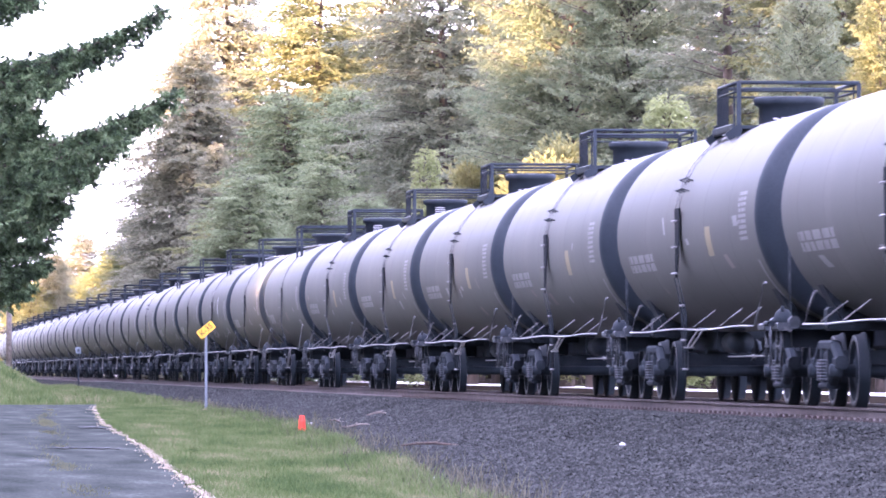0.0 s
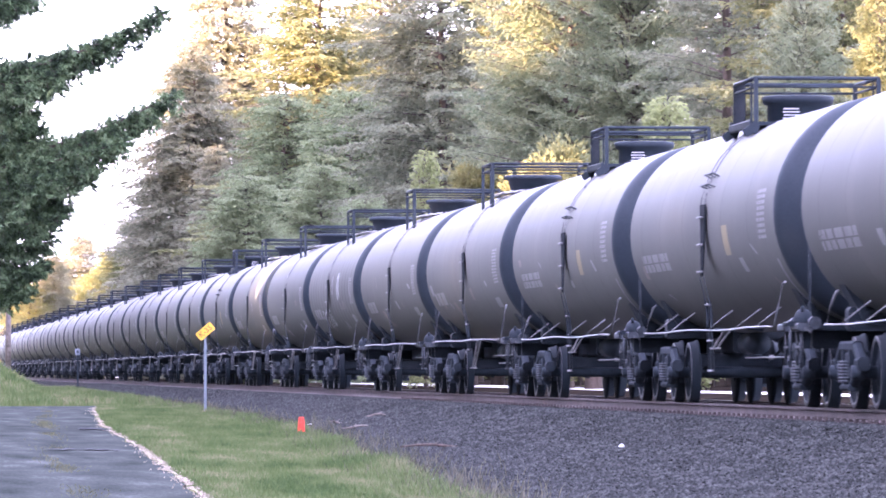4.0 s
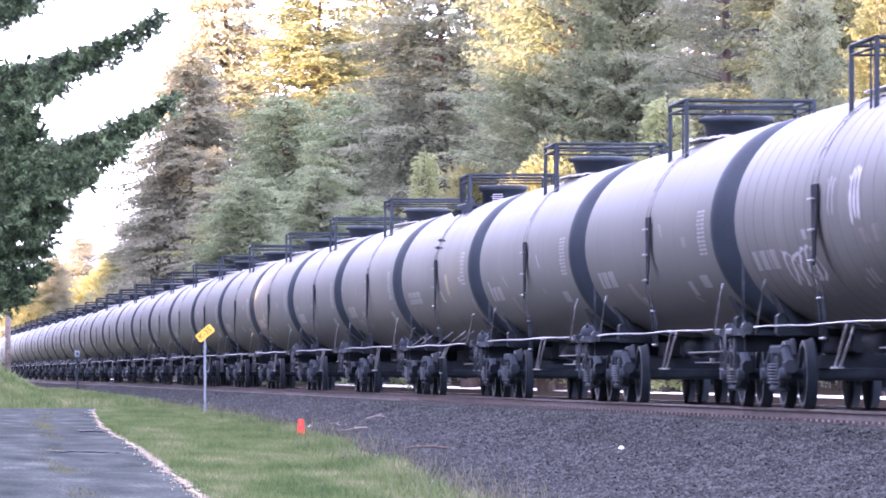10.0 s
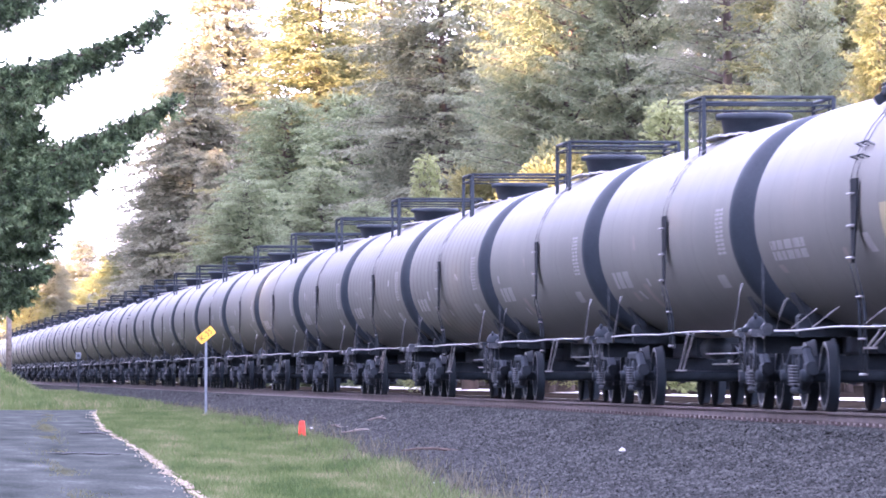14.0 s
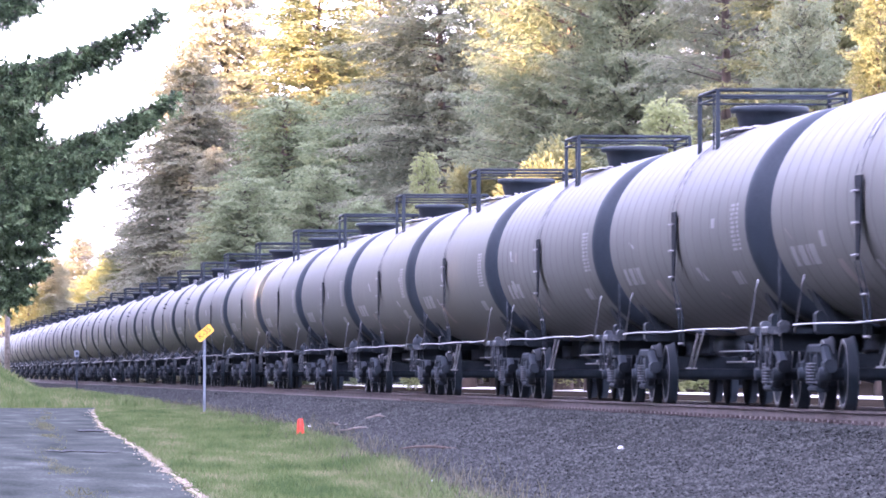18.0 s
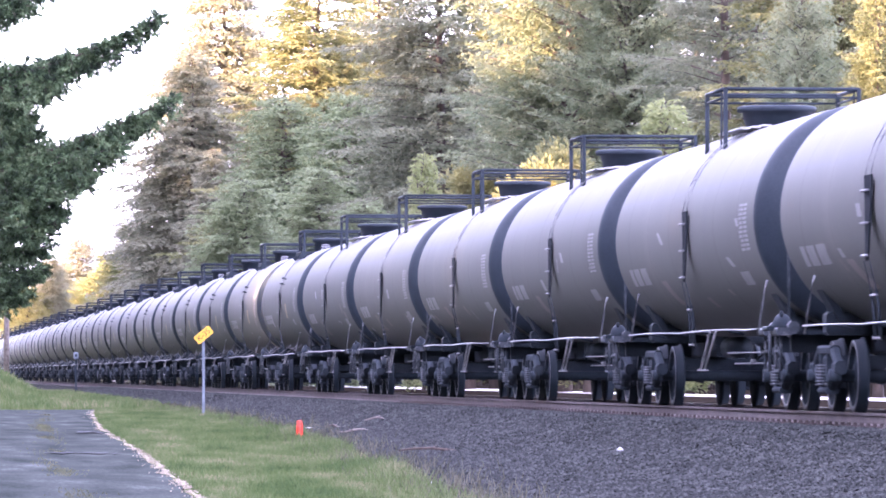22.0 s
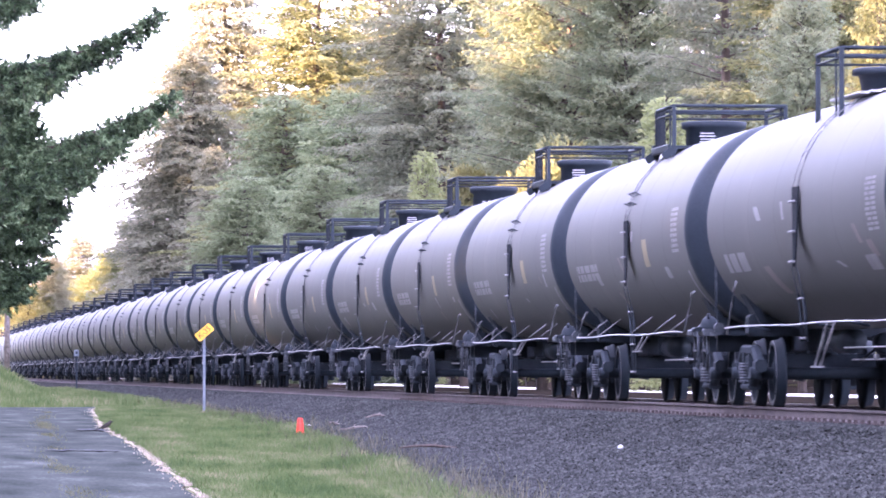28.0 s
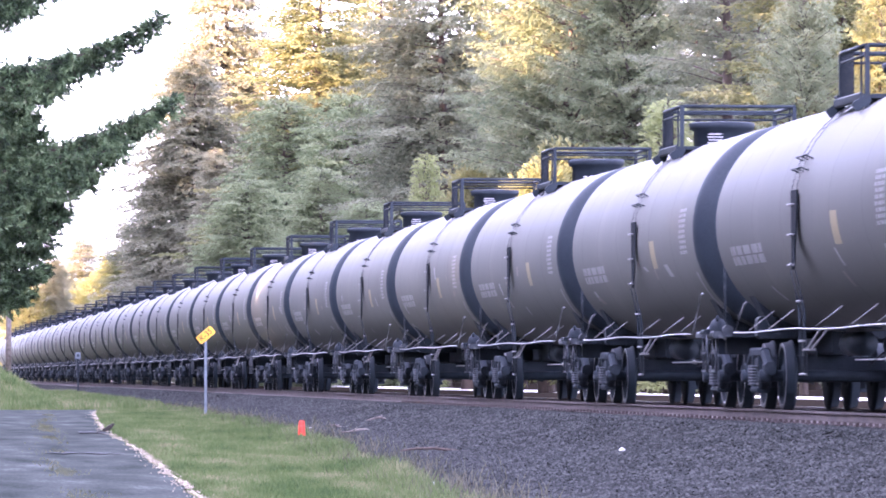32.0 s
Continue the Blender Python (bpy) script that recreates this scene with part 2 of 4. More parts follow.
# ---- mesh helpers ----
class Shape:
    """Collects vertices and faces of one part."""

    def __init__(self):
        self.v, self.f, self.s = [], [], []

    def add(self, verts, faces, smooth=False):
        k = len(self.v)
        self.v.extend(tuple(p) for p in verts)
        self.f.extend(tuple(i + k for i in q) for q in faces)
        self.s.extend([smooth] * len(faces))
        return self

    def box(self, c, size, m=None, bevel=0.0):
        """A box with its long edges chamfered."""
        hx, hy, hz = size[0] / 2, size[1] / 2, size[2] / 2
        b = min(bevel, hx * 0.9, hz * 0.9) if bevel else 0.0
        if b:
            sec = [(-hx + b, -hz), (hx - b, -hz), (hx, -hz + b), (hx, hz - b), (hx - b, hz), (-hx + b, hz), (-hx, hz - b), (-hx, -hz + b)]
        else:
            sec = [(-hx, -hz), (hx, -hz), (hx, hz), (-hx, hz)]
        n = len(sec)
        pts = [Vector((x, -hy, z)) for x, z in sec] + [Vector((x, hy, z)) for x, z in sec]
        if m is not None:
            pts = [m @ p for p in pts]
        pts = [p + Vector(c) for p in pts]
        faces = [(i, (i + 1) % n, n + (i + 1) % n, n + i) for i in range(n)]
        faces += [tuple(range(n))[::-1], tuple(range(n, 2 * n))]
        return self.add(pts, faces)

    def tube(self, pts, r, n=6, caps=True, smooth=True):
        """A round bar along a line of points; r may be one radius or one a point."""
        pts = [Vector(p) for p in pts]
        rs = r if isinstance(r, (list, tuple)) else [r] * len(pts)
        verts, faces = [], []
        for i, p in enumerate(pts):
            d = (pts[min(i + 1, len(pts) - 1)] - pts[max(i - 1, 0)]).normalized()
            u = d.orthogonal().normalized() if abs(d.z) > 0.95 else d.cross(Vector((0, 0, 1))).normalized()
            w = d.cross(u)
            for j in range(n):
                a = 2 * math.pi * j / n
                verts.append(p + (u * math.cos(a) + w * math.sin(a)) * rs[i])
        for i in range(len(pts) - 1):
            for j in range(n):
                a, b = i * n + j, i * n + (j + 1) % n
                faces.append((a, b, b + n, a + n))
        self.add(verts, faces, smooth)
        if caps:
            k = len(self.v) - len(verts)
            self.f += [tuple(range(k, k + n))[::-1], tuple(range(k + len(verts) - n, k + len(verts)))]
            self.s += [False, False]
        return self

    def lathe(self, profile, axis="Y", n=32, c=(0, 0, 0), smooth=True):
        """Turns (along, radius) pairs about an axis."""
        verts, faces = [], []
        for a, r in profile:
            for j in range(n):
                t = 2 * math.pi * j / n
                u, w = r * math.cos(t), r * math.sin(t)
                verts.append({"Y": (c[0] + u, c[1] + a, c[2] + w), "X": (c[0] + a, c[1] + u, c[2] + w), "Z": (c[0] + u, c[1] + w, c[2] + a)}[axis])
        for i in range(len(profile) - 1):
            for j in range(n):
                a, b = i * n + j, i * n + (j + 1) % n
                faces.append((a, b, b + n, a + n))
        return self.add(verts, faces, smooth)

    def mesh(self, name, mat):
        me = bpy.data.meshes.new(name)
        me.from_pydata(self.v, [], self.f)
        me.polygons.foreach_set("use_smooth", self.s)
        me.materials.append(mat)
        me.update()
        return me


def part(name, shape, mat, parent=None, label="", at=None):
    """One mesh object, under a thing or a part where a parent is given."""
    me = shape if isinstance(shape, bpy.types.Mesh) else shape.mesh(name, mat)
    ob = new(name, me)
    if at is not None:
        ob.matrix_basis = at
    if parent is not None:
        ob.parent = parent
    if label:
        ob["label"] = label
    return ob


def thing(name, label, category, group="", at=None):
    ob = new(name)
    if at is not None:
        ob.matrix_basis = at
    return tagged(ob, label, category, group)


# ---- ground ----
def lerp_table(table, y):
    if y <= table[0][0]:
        return table[0][1]
    for (a, u), (b, w) in zip(table, table[1:]):
        if y <= b:
            return u + (w - u) * (y - a) / (b - a)
    return table[-1][1]


GRASS_LEVEL = [(-200, -1.05), (60, -0.98), (125, -0.75), (166, -0.66), (250, -0.6), (400, -0.5)]
GRAVEL_EDGE = [(0, 4.5), (71, 6.55), (123, 8.4), (166, 9.0), (346, 10.3), (700, 10.6)]
ROAD_EDGE = [(-300, 2.6), (0, 2.6), (72, 3.62), (106, 4.38), (136, 4.85), (175, 6.0), (197, 6.9)]
ROAD_END = 198.0
BED = -0.22


def smooth(a, b, x):
    t = min(1.0, max(0.0, (x - a) / (b - a)))
    return t * t * (3 - 2 * t)


def ground_z(x, y):
    g = lerp_table(GRASS_LEVEL, y)
    e = lerp_table(GRAVEL_EDGE, y)
    near, far = TRACK_X - 1.95, TRACK_X + 1.95
    if x < e:
        z = g
        z += 1.55 * smooth(7.3, 3.6, x - 0.004 * (y - 245)) * smooth(208, 243, y) * smooth(420, 300, y)
    elif x < near:
        t = (x - e) / (near - e)
        z = g + (BED - g) * (0.35 * t + 0.65 * t * t)
    elif x <= far:
        z = BED
    elif x < far + 1.2:
        z = BED - 0.16 * (x - far) / 1.2
    elif x < far + 4.0:
        z = BED - 0.16 + 0.27 * (x - far - 1.2) / 2.8
    else:
        z = -0.11 + 0.008 * min(60, max(0, x - 26))
    z += 0.03 * noise.noise((x * 0.35, y * 0.08, 3.0)) * (0 if near < x < far else 1)
    return z


def grid(xs, ys):
    s = Shape()
    n = len(xs)
    verts = [(x, y, ground_z(x, y)) for y in ys for x in xs]
    faces = [(j * n + i, j * n + i + 1, (j + 1) * n + i + 1, (j + 1) * n + i) for j in range(len(ys) - 1) for i in range(n - 1)]
    return s.add(verts, faces, True)


def build_ground():
    xs = [-3000, -900, -300, -120, -60, -30, -15, -8, -4] + [-2 + 0.5 * i for i in range(48)] + [24, 30, 40, 60, 100, 300, 900, 3000]
    ys = [-3000, -900, -500, -200, -60, 0] + [20 + 4.0 * i for i in range(100)] + [440, 500, 600, 800, 1200, 2000, 4000]
    tagged(part("ground", grid(xs, ys), M_SOIL), "grassy ground beside the railway line", "ground", kind="structure")


build_ground()


def strip(edges, ys, lift, cols=6, crown=0.0):
    """A sheet over the ground between two edge functions of y."""
    s = Shape()
    verts, faces = [], []
    for y in ys:
        a, b = edges(y)
        for i in range(cols + 1):
            x = a + (b - a) * i / cols
            verts.append((x, y, ground_z(x, y) + lift))
    n = cols + 1
    for j in range(len(ys) - 1):
        for i in range(cols):
            faces.append((j * n + i, j * n + i + 1, (j + 1) * n + i + 1, (j + 1) * n + i))
    return s.add(verts, faces, True)


def build_bed():
    ys = [-500, -200, -60, 0] + [20 + 3.0 * i for i in range(140)] + [460, 520, 620, 800, 1100]
    bed = part("ballast", strip(lambda y: (lerp_table(GRAVEL_EDGE, y) - 0.25 + 0.35 * noise.noise((y * 0.2, 0, 0)), TRACK_X + 2.3), ys, 0.03, 26), M_BALLAST)
    tagged(bed, "bed of dark grey crushed stone under the track", "ballast", kind="structure")
    ys = [-300, -100, 0] + [20 + 2.0 * i for i in range(90)]
    ys = [y for y in ys if y < ROAD_END] + [ROAD_END]
    road = part("road", strip(lambda y: (-6.0, lerp_table(ROAD_EDGE, y) + 0.16 * noise.noise((y * 0.45, 5, 0))), ys, 0.035, 14), M_ROAD)
    tagged(road, "cracked grey asphalt lane with weeds along its edge", "road", kind="structure")
    ys = [20 + 1.0 * i for i in range(178)]
    grit = part("road_edge", strip(lambda y: (lerp_table(ROAD_EDGE, y) + 0.02 + 0.16 * noise.noise((y * 0.45, 5, 0)) + 0.09 * noise.noise((y * 2.0, 1, 0)), lerp_table(ROAD_EDGE, y) + 0.06 + 0.16 * noise.noise((y * 0.45, 5, 0)) + 0.22 * max(-0.6, noise.noise((y * 0.30, 9, 0)) + 0.7 * smooth(125, 95, y) * noise.noise((y * 1.1, 4, 0)))), ys, 0.042, 3), M_GRIT)
    tagged(grit, "crumbled pale gravel verge along the asphalt lane", "road edge", kind="structure")
    rnd = random.Random(5)
    for y0, xa, xb, w in ((103, 2.7, 4.05, 2.4), (127.5, 4.15, 4.7, 5.0), (172, 3.6, 5.2, 3.0)):
        v, f = [], []
        n = 24
        for i in range(n + 1):
            x = xa + (xb - xa) * i / n
            y = y0 + 3.0 * noise.noise((x * 0.9, y0, 0)) + 0.5 * rnd.uniform(-1, 1)
            h = w * (0.25 + 0.75 * abs(noise.noise((x * 2.1, y0, 4)))) * smooth(0, 0.12, i / n) * smooth(1, 0.88, i / n) + 0.02
            v += [(x, y - h / 2, ground_z(x, y) + 0.055), (x, y + h / 2, ground_z(x, y) + 0.055)]
        f = [(2 * i, 2 * i + 2, 2 * i + 3, 2 * i + 1) for i in range(n)]
        crack = part("crack", Shape().add(v, f), M_TAR, road)
    ys = [-400, 0, 60, 120, 180, 240, 300, 400, 600]
    floor = part("forest_floor", strip(lambda y: (TRACK_X + 10.3, TRACK_X + 90.0), ys[1:] + [900], 0.03, 20), M_SHADED_GROUND)
    tagged(floor, "brown needle litter under the trees, darkened for their shade", "forest floor", kind="structure")
    # the shoulder's shadow comes from its near-black colour
    ditch = part("shoulder", strip(lambda y: (TRACK_X + 2.3, TRACK_X + 8.0), [-400, 0] + [20 + 6.0 * i for i in range(90)], 0.03, 8), M_SHADED_GROUND)
    tagged(ditch, "shoulder beyond the track, coloured dark for its shade", "shoulder", kind="structure")
    lane = part("gravel_track", strip(lambda y: (TRACK_X + 8.1, TRACK_X + 10.2), ys, 0.045, 4), M_LANE)
    tagged(lane, "lane beyond the railway, its brightness put into the colour", "track", kind="structure")


build_bed()


def build_rails():
    prof = [(-0.07, -0.17), (0.07, -0.17), (0.07, -0.155), (0.012, -0.135), (0.012, -0.045), (0.036, -0.035), (0.036, -0.006), (0.028, -0.002), (-0.028, -0.002), (-0.036, -0.006), (-0.036, -0.035), (-0.012, -0.045), (-0.012, -0.135), (-0.07, -0.155)]
    for side in (-1, 1):
        s = Shape()
        ys = [-480, 0, 200, 600, 1100]
        n = len(prof)
        verts = [(TRACK_X + side * 0.7525 + x, y, z) for y in ys for x, z in prof]
        faces = [(j * n + i, j * n + (i + 1) % n, (j + 1) * n + (i + 1) % n, (j + 1) * n + i) for j in range(len(ys) - 1) for i in range(n)]
        rail = thing("rail", "rusty steel rail with a polished running surface", "rail", "rails of the track")
        part("rail_profile", s.add(verts, faces), M_RAIL, rail)
        top = Shape().add([(TRACK_X + side * 0.7525 + x, y, 0.0) for y in ys for x in (-0.028, 0.028)], [(2 * j, 2 * j + 1, 2 * j + 3, 2 * j + 2) for j in range(len(ys) - 1)])
        part("running_surface", top, M_RAILTOP, rail, "bright polished steel running surface")


build_rails()


# ---- tank cars ----
R, TZ, HALF = 1.50, 2.55, 7.78


def spring_shape():
    s = Shape()
    prof = []
    for i in range(7):
        z = 0.04 * i
        prof += [(z, 0.055), (z + 0.008, 0.075), (z + 0.024, 0.075), (z + 0.032, 0.055)]
    return s.lathe(prof, "Z", 8)


def side_frame_shape():
    s = Shape()
    t = 0.13
    s.box((0, 0, 0.78), (t, 1.15, 0.13), None, 0.03)
    for d in (-1, 1):
        s.box((0, d * 0.72, 0.69), (t, 0.46, 0.12), Matrix.Rotation(d * -0.45, 3, "X"), 0.03)
        s.box((0, d * 0.93, 0.56), (t * 1.3, 0.27, 0.17), None, 0.04)
        s.box((0, d * 0.29, 0.56), (t * 1.1, 0.10, 0.40), None, 0.03)
        s.box((0, d * 0.55, 0.42), (t, 0.62, 0.10), Matrix.Rotation(d * 0.42, 3, "X"), 0.03)
        s.lathe([(-0.13, 0.001), (-0.13, 0.085), (0.02, 0.10), (0.02, 0.001)], "X", 12, (0, d * 0.89, 0.457))
    s.box((0, 0, 0.27), (t * 1.4, 0.70, 0.09), None, 0.03)
    return s


def wheelset_shape():
    s = Shape()
    for d in (-1, 1):
        o = d * 0.7525
        s.lathe([(o - d * 0.07, 0.14), (o - d * 0.07, 0.49), (o - d * 0.035, 0.49), (o - d * 0.03, 0.465), (o + d * 0.07, 0.452), (o + d * 0.07, 0.385), (o + d * 0.03, 0.37), (o + d * 0.01, 0.2), (o + d * 0.06, 0.15), (o + d * 0.06, 0.08)], "X", 28)
    s.lathe([(-1.05, 0.001), (-1.05, 0.075), (-0.8, 0.085), (0.8, 0.085), (1.05, 0.075), (1.05, 0.001)], "X", 10)
    for d in (-1, 1):
        for i in range(3):
            a = 2.09 * i
            s.box((d * 1.055, 0.04 * math.cos(a), 0.04 * math.sin(a)), (0.02, 0.025, 0.025))
    return s


MESH_SPRING = spring_shape().mesh("spring", M_SCUFF)
MESH_FRAME = side_frame_shape().mesh("side_frame", M_DUSTY)
MESH_WHEELS = wheelset_shape().mesh("wheelset", M_WHEEL)
MESH_WHEELS.materials.append(M_RIM_GLINT)
# a paler ring on each rim face stands for the wheel's glint
for q in MESH_WHEELS.polygons:
    rr = [math.hypot(MESH_WHEELS.vertices[i].co.y, MESH_WHEELS.vertices[i].co.z) for i in q.vertices]
    if min(rr) > 0.38 and max(rr) < 0.46 and abs(q.normal.x) > 0.8:
        q.material_index = 1
MESH_BRACKET = Shape().box((0, 0, 0), (0.018, 0.34, 0.014), None, 0.004).mesh("ladder_bracket", M_SCUFF)
MESH_RUNG = Shape().tube([(0, -0.24, 0), (0, 0.24, 0)], 0.016, 6).mesh("rung", M_GREY)


def side_plate_shape():
    """The dark kick plate behind the ladder, wide above and pointed below."""
    top, low, x0, x1 = 2.80, 1.80, -1.545, -1.525
    sec = [(0.20, top), (-0.34, top), (-0.28, 2.45), (-0.06, low), (0.12, low), (0.16, 2.4)]
    v = [(x, y, z) for x in (x0, x1) for y, z in sec]
    n = len(sec)
    return Shape().add(v, [tuple(range(n)), tuple(range(n, 2 * n))[::-1]] + [(i, i + n, (i + 1) % n + n, (i + 1) % n) for i in range(n)])


MESH_PLATE = side_plate_shape().mesh("side_plate", M_MATTE)


def truck(car, y):
    s = Shape()
    s.box((0, 0, 0.60), (2.1, 0.36, 0.24), None, 0.04)
    s.lathe([(0, 0.22), (0.14, 0.22), (0.14, 0.001)], "Z", 12, (0, 0, 0.72))
    for d in (-1, 1):
        s.box((0, d * 0.42, 0.42), (1.5, 0.08, 0.10))
        for w in (-1, 1):
            s.box((w * 0.75, d * 0.40, 0.46), (0.08, 0.05, 0.32))
    t = part("truck", s, M_DUSTY, car, "dusty black bogie", pose(0, y, 0))
    for side in (-1, 1):
        part("side_frame", MESH_FRAME, None, t, "", pose(side * 1.0, 0, 0))
    for dy in (-0.11, 0.11):
        part("spring", MESH_SPRING, None, t, "pale worn coil spring", pose(-1.075, dy, 0.33))
    part("spring", MESH_SPRING, None, t, "", pose(1.075, 0, 0.33))
    for e in (-1, 1):
        part("wheelset", MESH_WHEELS, None, t, "", pose(0, e * 0.889, 0.457))
    return t


def on_tank(angle, lift=0.0):
    """A point of the tank's section, by degrees from level on the camera's side (0) to the top (90)."""
    a = radians(angle)
    return -(R + lift) * math.cos(a), TZ + (R + lift) * math.sin(a)


def patch_shape(y0, y1, a0, a1, lift=0.006, slant=0.0):
    """A thin painted patch that follows the shell."""
    s = Shape()
    k = 5
    verts = []
    for i in range(k + 1):
        x, z = on_tank(a0 + (a1 - a0) * i / k, lift)
        verts += [(x, y0 + slant * i / k, z), (x, y1 + slant * i / k, z)]
    return s.add(verts, [(2 * i, 2 * i + 1, 2 * i + 3, 2 * i + 2) for i in range(k)], True)


def bars_shape(y0, y1, a0, a1, rows, cols, fill=0.62):
    """Unreadable stencilled lines as rows of plain bars."""
    s = Shape()
    rnd = random.Random(int(1000 * abs(y0) + a0))
    for i in range(rows):
        t0 = a1 - (a1 - a0) * i / rows
        t1 = t0 - (a1 - a0) / rows * fill
        y = y0
        while y < y1 - 0.05:
            w = rnd.uniform(0.6, 1.4) * (y1 - y0) / cols
            q = patch_shape(y, min(y1, y + w * 0.8), t1, t0)
            s.add(q.v, q.f, True)
            y += w
    return s


def shell_shape(ribs):
    seams = {0: [-6.1, -3.7, 1.25, 3.7, 6.1], 1: [-5.2, -2.6, 1.6, 4.2, 6.4], 2: [-6.9 + 0.92 * i for i in range(16)]}[ribs]
    h, w = (0.010, 0.07) if ribs == 2 else (0.003, 0.03)
    prof = [(-HALF, R)]
    for y in seams:
        prof += [(y - w - 0.012, R), (y - w, R), (y - w * 0.5, R + h), (y + w * 0.5, R + h), (y + w, R), (y + w + 0.012, R)]
    return Shape().lathe(prof + [(HALF, R)], "Y", 64, (0, 0, TZ))


def head_profile():
    return [(HALF, R), (HALF + 0.05, R)] + [(HALF + 0.05 + 0.52 * math.sin(a), max(0.001, R * math.cos(a))) for a in [math.pi / 2 * i / 9 for i in range(1, 10)]]


def head_shape(d):
    return Shape().lathe([(d * y, r) for y, r in head_profile()], "Y", 48, (0, 0, TZ))


def hugging_stiles(side, y0):
    """The two upper ladder bars, bent along the tank."""
    s = Shape()
    for dy in (-0.2, 0.2):
        s.tube([(side * -on_tank(a, 0.05)[0], y0 + dy, on_tank(a, 0.05)[1]) for a in (64, 54, 44, 34, 24, 14, 8)], 0.0075, 5)
    return s


def lower_stile_shape(foot):
    """One lower ladder bar, hanging inside the line of the handrail."""
    return Shape().tube([(-1.545, 0, 1.80), (-1.47, 0, 1.48), (-1.46, 0, 1.44), (-1.43, 0, 1.25), (-1.41, 0, foot)], [0.007, 0.008, 0.020, 0.022, 0.022], 5)


def casting_shape(side, d):
    """A domed corner casting on the end sill, with a bolted flange."""
    s = Shape()
    x, y = side * 1.36, d * 8.62
    s.lathe([(1.05, 0.13), (1.14, 0.125), (1.21, 0.10), (1.255, 0.055), (1.265, 0.001)], "Z", 14, (x, y, 0))
    s.box((x, y, 1.07), (0.46, 0.40, 0.06), None, 0.015)
    s.tube([(x + side * 0.02, y - d * 0.08, 1.22), (x + side * 0.02, y - d * 0.08, 1.30)], 0.024, 6)
    return s


def build_car(style, mid, dome_y):
    """One tank car, standing on the rails at the origin, its length along y. Styles: plate, open, ribbed."""
    labels = {"plate": "black tank car with boxed top platform and yellow panel", "open": "black tank car with open top platform and flared dome", "ribbed": "black tank car with ribbed shell and flared dome"}
    car = thing("tank_car", labels[style], "tank car", "tank cars of the train")
    plate = style == "plate"
    part("tank_shell", shell_shape({"plate": 1, "open": 0, "ribbed": 2}[style]), M_TANK, car, "black shell with its skylight sheen painted in grey")
    hand_z = 1.04 if plate else 1.07
    near_end, far_end = (-8.35, 5.2) if plate else (-8.75, 5.15)
    for d in (-1, 1):
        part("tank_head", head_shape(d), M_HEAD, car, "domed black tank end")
        s = Shape()
        s.box((0, d * 7.2, 0.93), (0.42, 3.2, 0.36), None, 0.03)
        part("stub_sill", s, M_BLACK, car)
        s = Shape()
        s.box((0, d * 7.0, 1.12), (2.1, 0.30, 0.30), None, 0.04)
        for w in (-1, 1):
            s.box((w * 0.95, d * 7.0, 1.35), (0.10, 0.5, 0.55), Matrix.Rotation(w * 0.5, 3, "Y"), 0.02)
        part("body_bolster", s, M_BLACK, car)
        s = Shape()
        s.box((0, d * 8.55, 1.02), (2.7, 0.55, 0.06), None, 0.01)
        s.box((0, d * 8.62, 0.88), (2.5, 0.12, 0.24), None, 0.02)
        part("end_platform", s, M_BLACK, car)
        s = Shape()
        s.box((0, d * 8.85, 0.86), (0.20, 0.55, 0.20), None, 0.03)
        s.box((0.05, d * 9.02, 0.86), (0.32, 0.22, 0.28), None, 0.06)
        part("coupler", s, M_DUSTY, car)
        s = Shape()
        s.tube([(-1.2, d * 8.9, 0.98), (-0.3, d * 8.92, 0.93), (0, d * 8.92, 0.98)], 0.018, 5)
        part("uncoupling_rod", s, M_GREY, car)
        s = Shape()
        s.tube([(-0.45, d * 8.95, 0.8), (-0.35, d * 9.04, 0.45), (0.05, d * 9.08, 0.36)], 0.028, 5)
        part("brake_hose", s, M_BLACK, car)
        for side in (-1, 1):
            s = Shape()
            x = side * 1.58
            ye = near_end if d < 0 else far_end
            if plate:
                top = 1.45 if d > 0 else 1.62
                s.tube([(side * 1.44, ye - 0.12, top), (side * 1.47, ye - 0.06, top - 0.03), (side * 1.53, ye, 1.25), (x, ye, hand_z)], [0.017, 0.018, 0.015, 0.013], 6)
            else:
                s.tube([(side * 1.47, ye - 0.15, 1.70), (side * 1.50, ye - 0.10, 1.58), (side * 1.52, ye - 0.06, 1.40), (x, ye, 0.98)], [0.018, 0.014, 0.015, 0.017], 6)
            part("end_handrail", s, M_SCUFF2, car, "worn grey end handrail")
            s = Shape()
            x = side * 1.42
            for dy in (8.35, 8.75):
                s.tube([(x, d * dy, 1.05), (x, d * dy, 0.52)], 0.02, 5)
            for z in (0.53, 0.78):
                s.box((x, d * 8.55, z), (0.05, 0.40, 0.03))
            part("step", s, M_SCUFF, car)
            s = Shape()
            s.box((side * 1.40, d * 8.45, 1.03), (0.20, 0.62, 0.10), None, 0.02)
            s.box((side * 1.28, d * 8.20, 1.08), (0.14, 0.16, 0.16), None, 0.04)
            part("corner_bracket", s, M_SCUFF, car, "scuffed grey corner casting")
        if d > 0 and style != "ribbed":
            part("draft_casting", casting_shape(-1, d), M_BLACK, car, "dusty dark domed casting")
        truck(car, d * 7.0)
    # long side pipes with their brackets; the side away from the lane is joined
    for side in (-1, 1):
        x = side * 1.60
        s = Shape()
        pts = []
        for i in range(29):
            y = near_end + (far_end - near_end) * i / 28
            sag = 0.012 * math.cos(y * 0.9) if plate else 0.020 * abs(math.sin((y - mid) * 0.45))
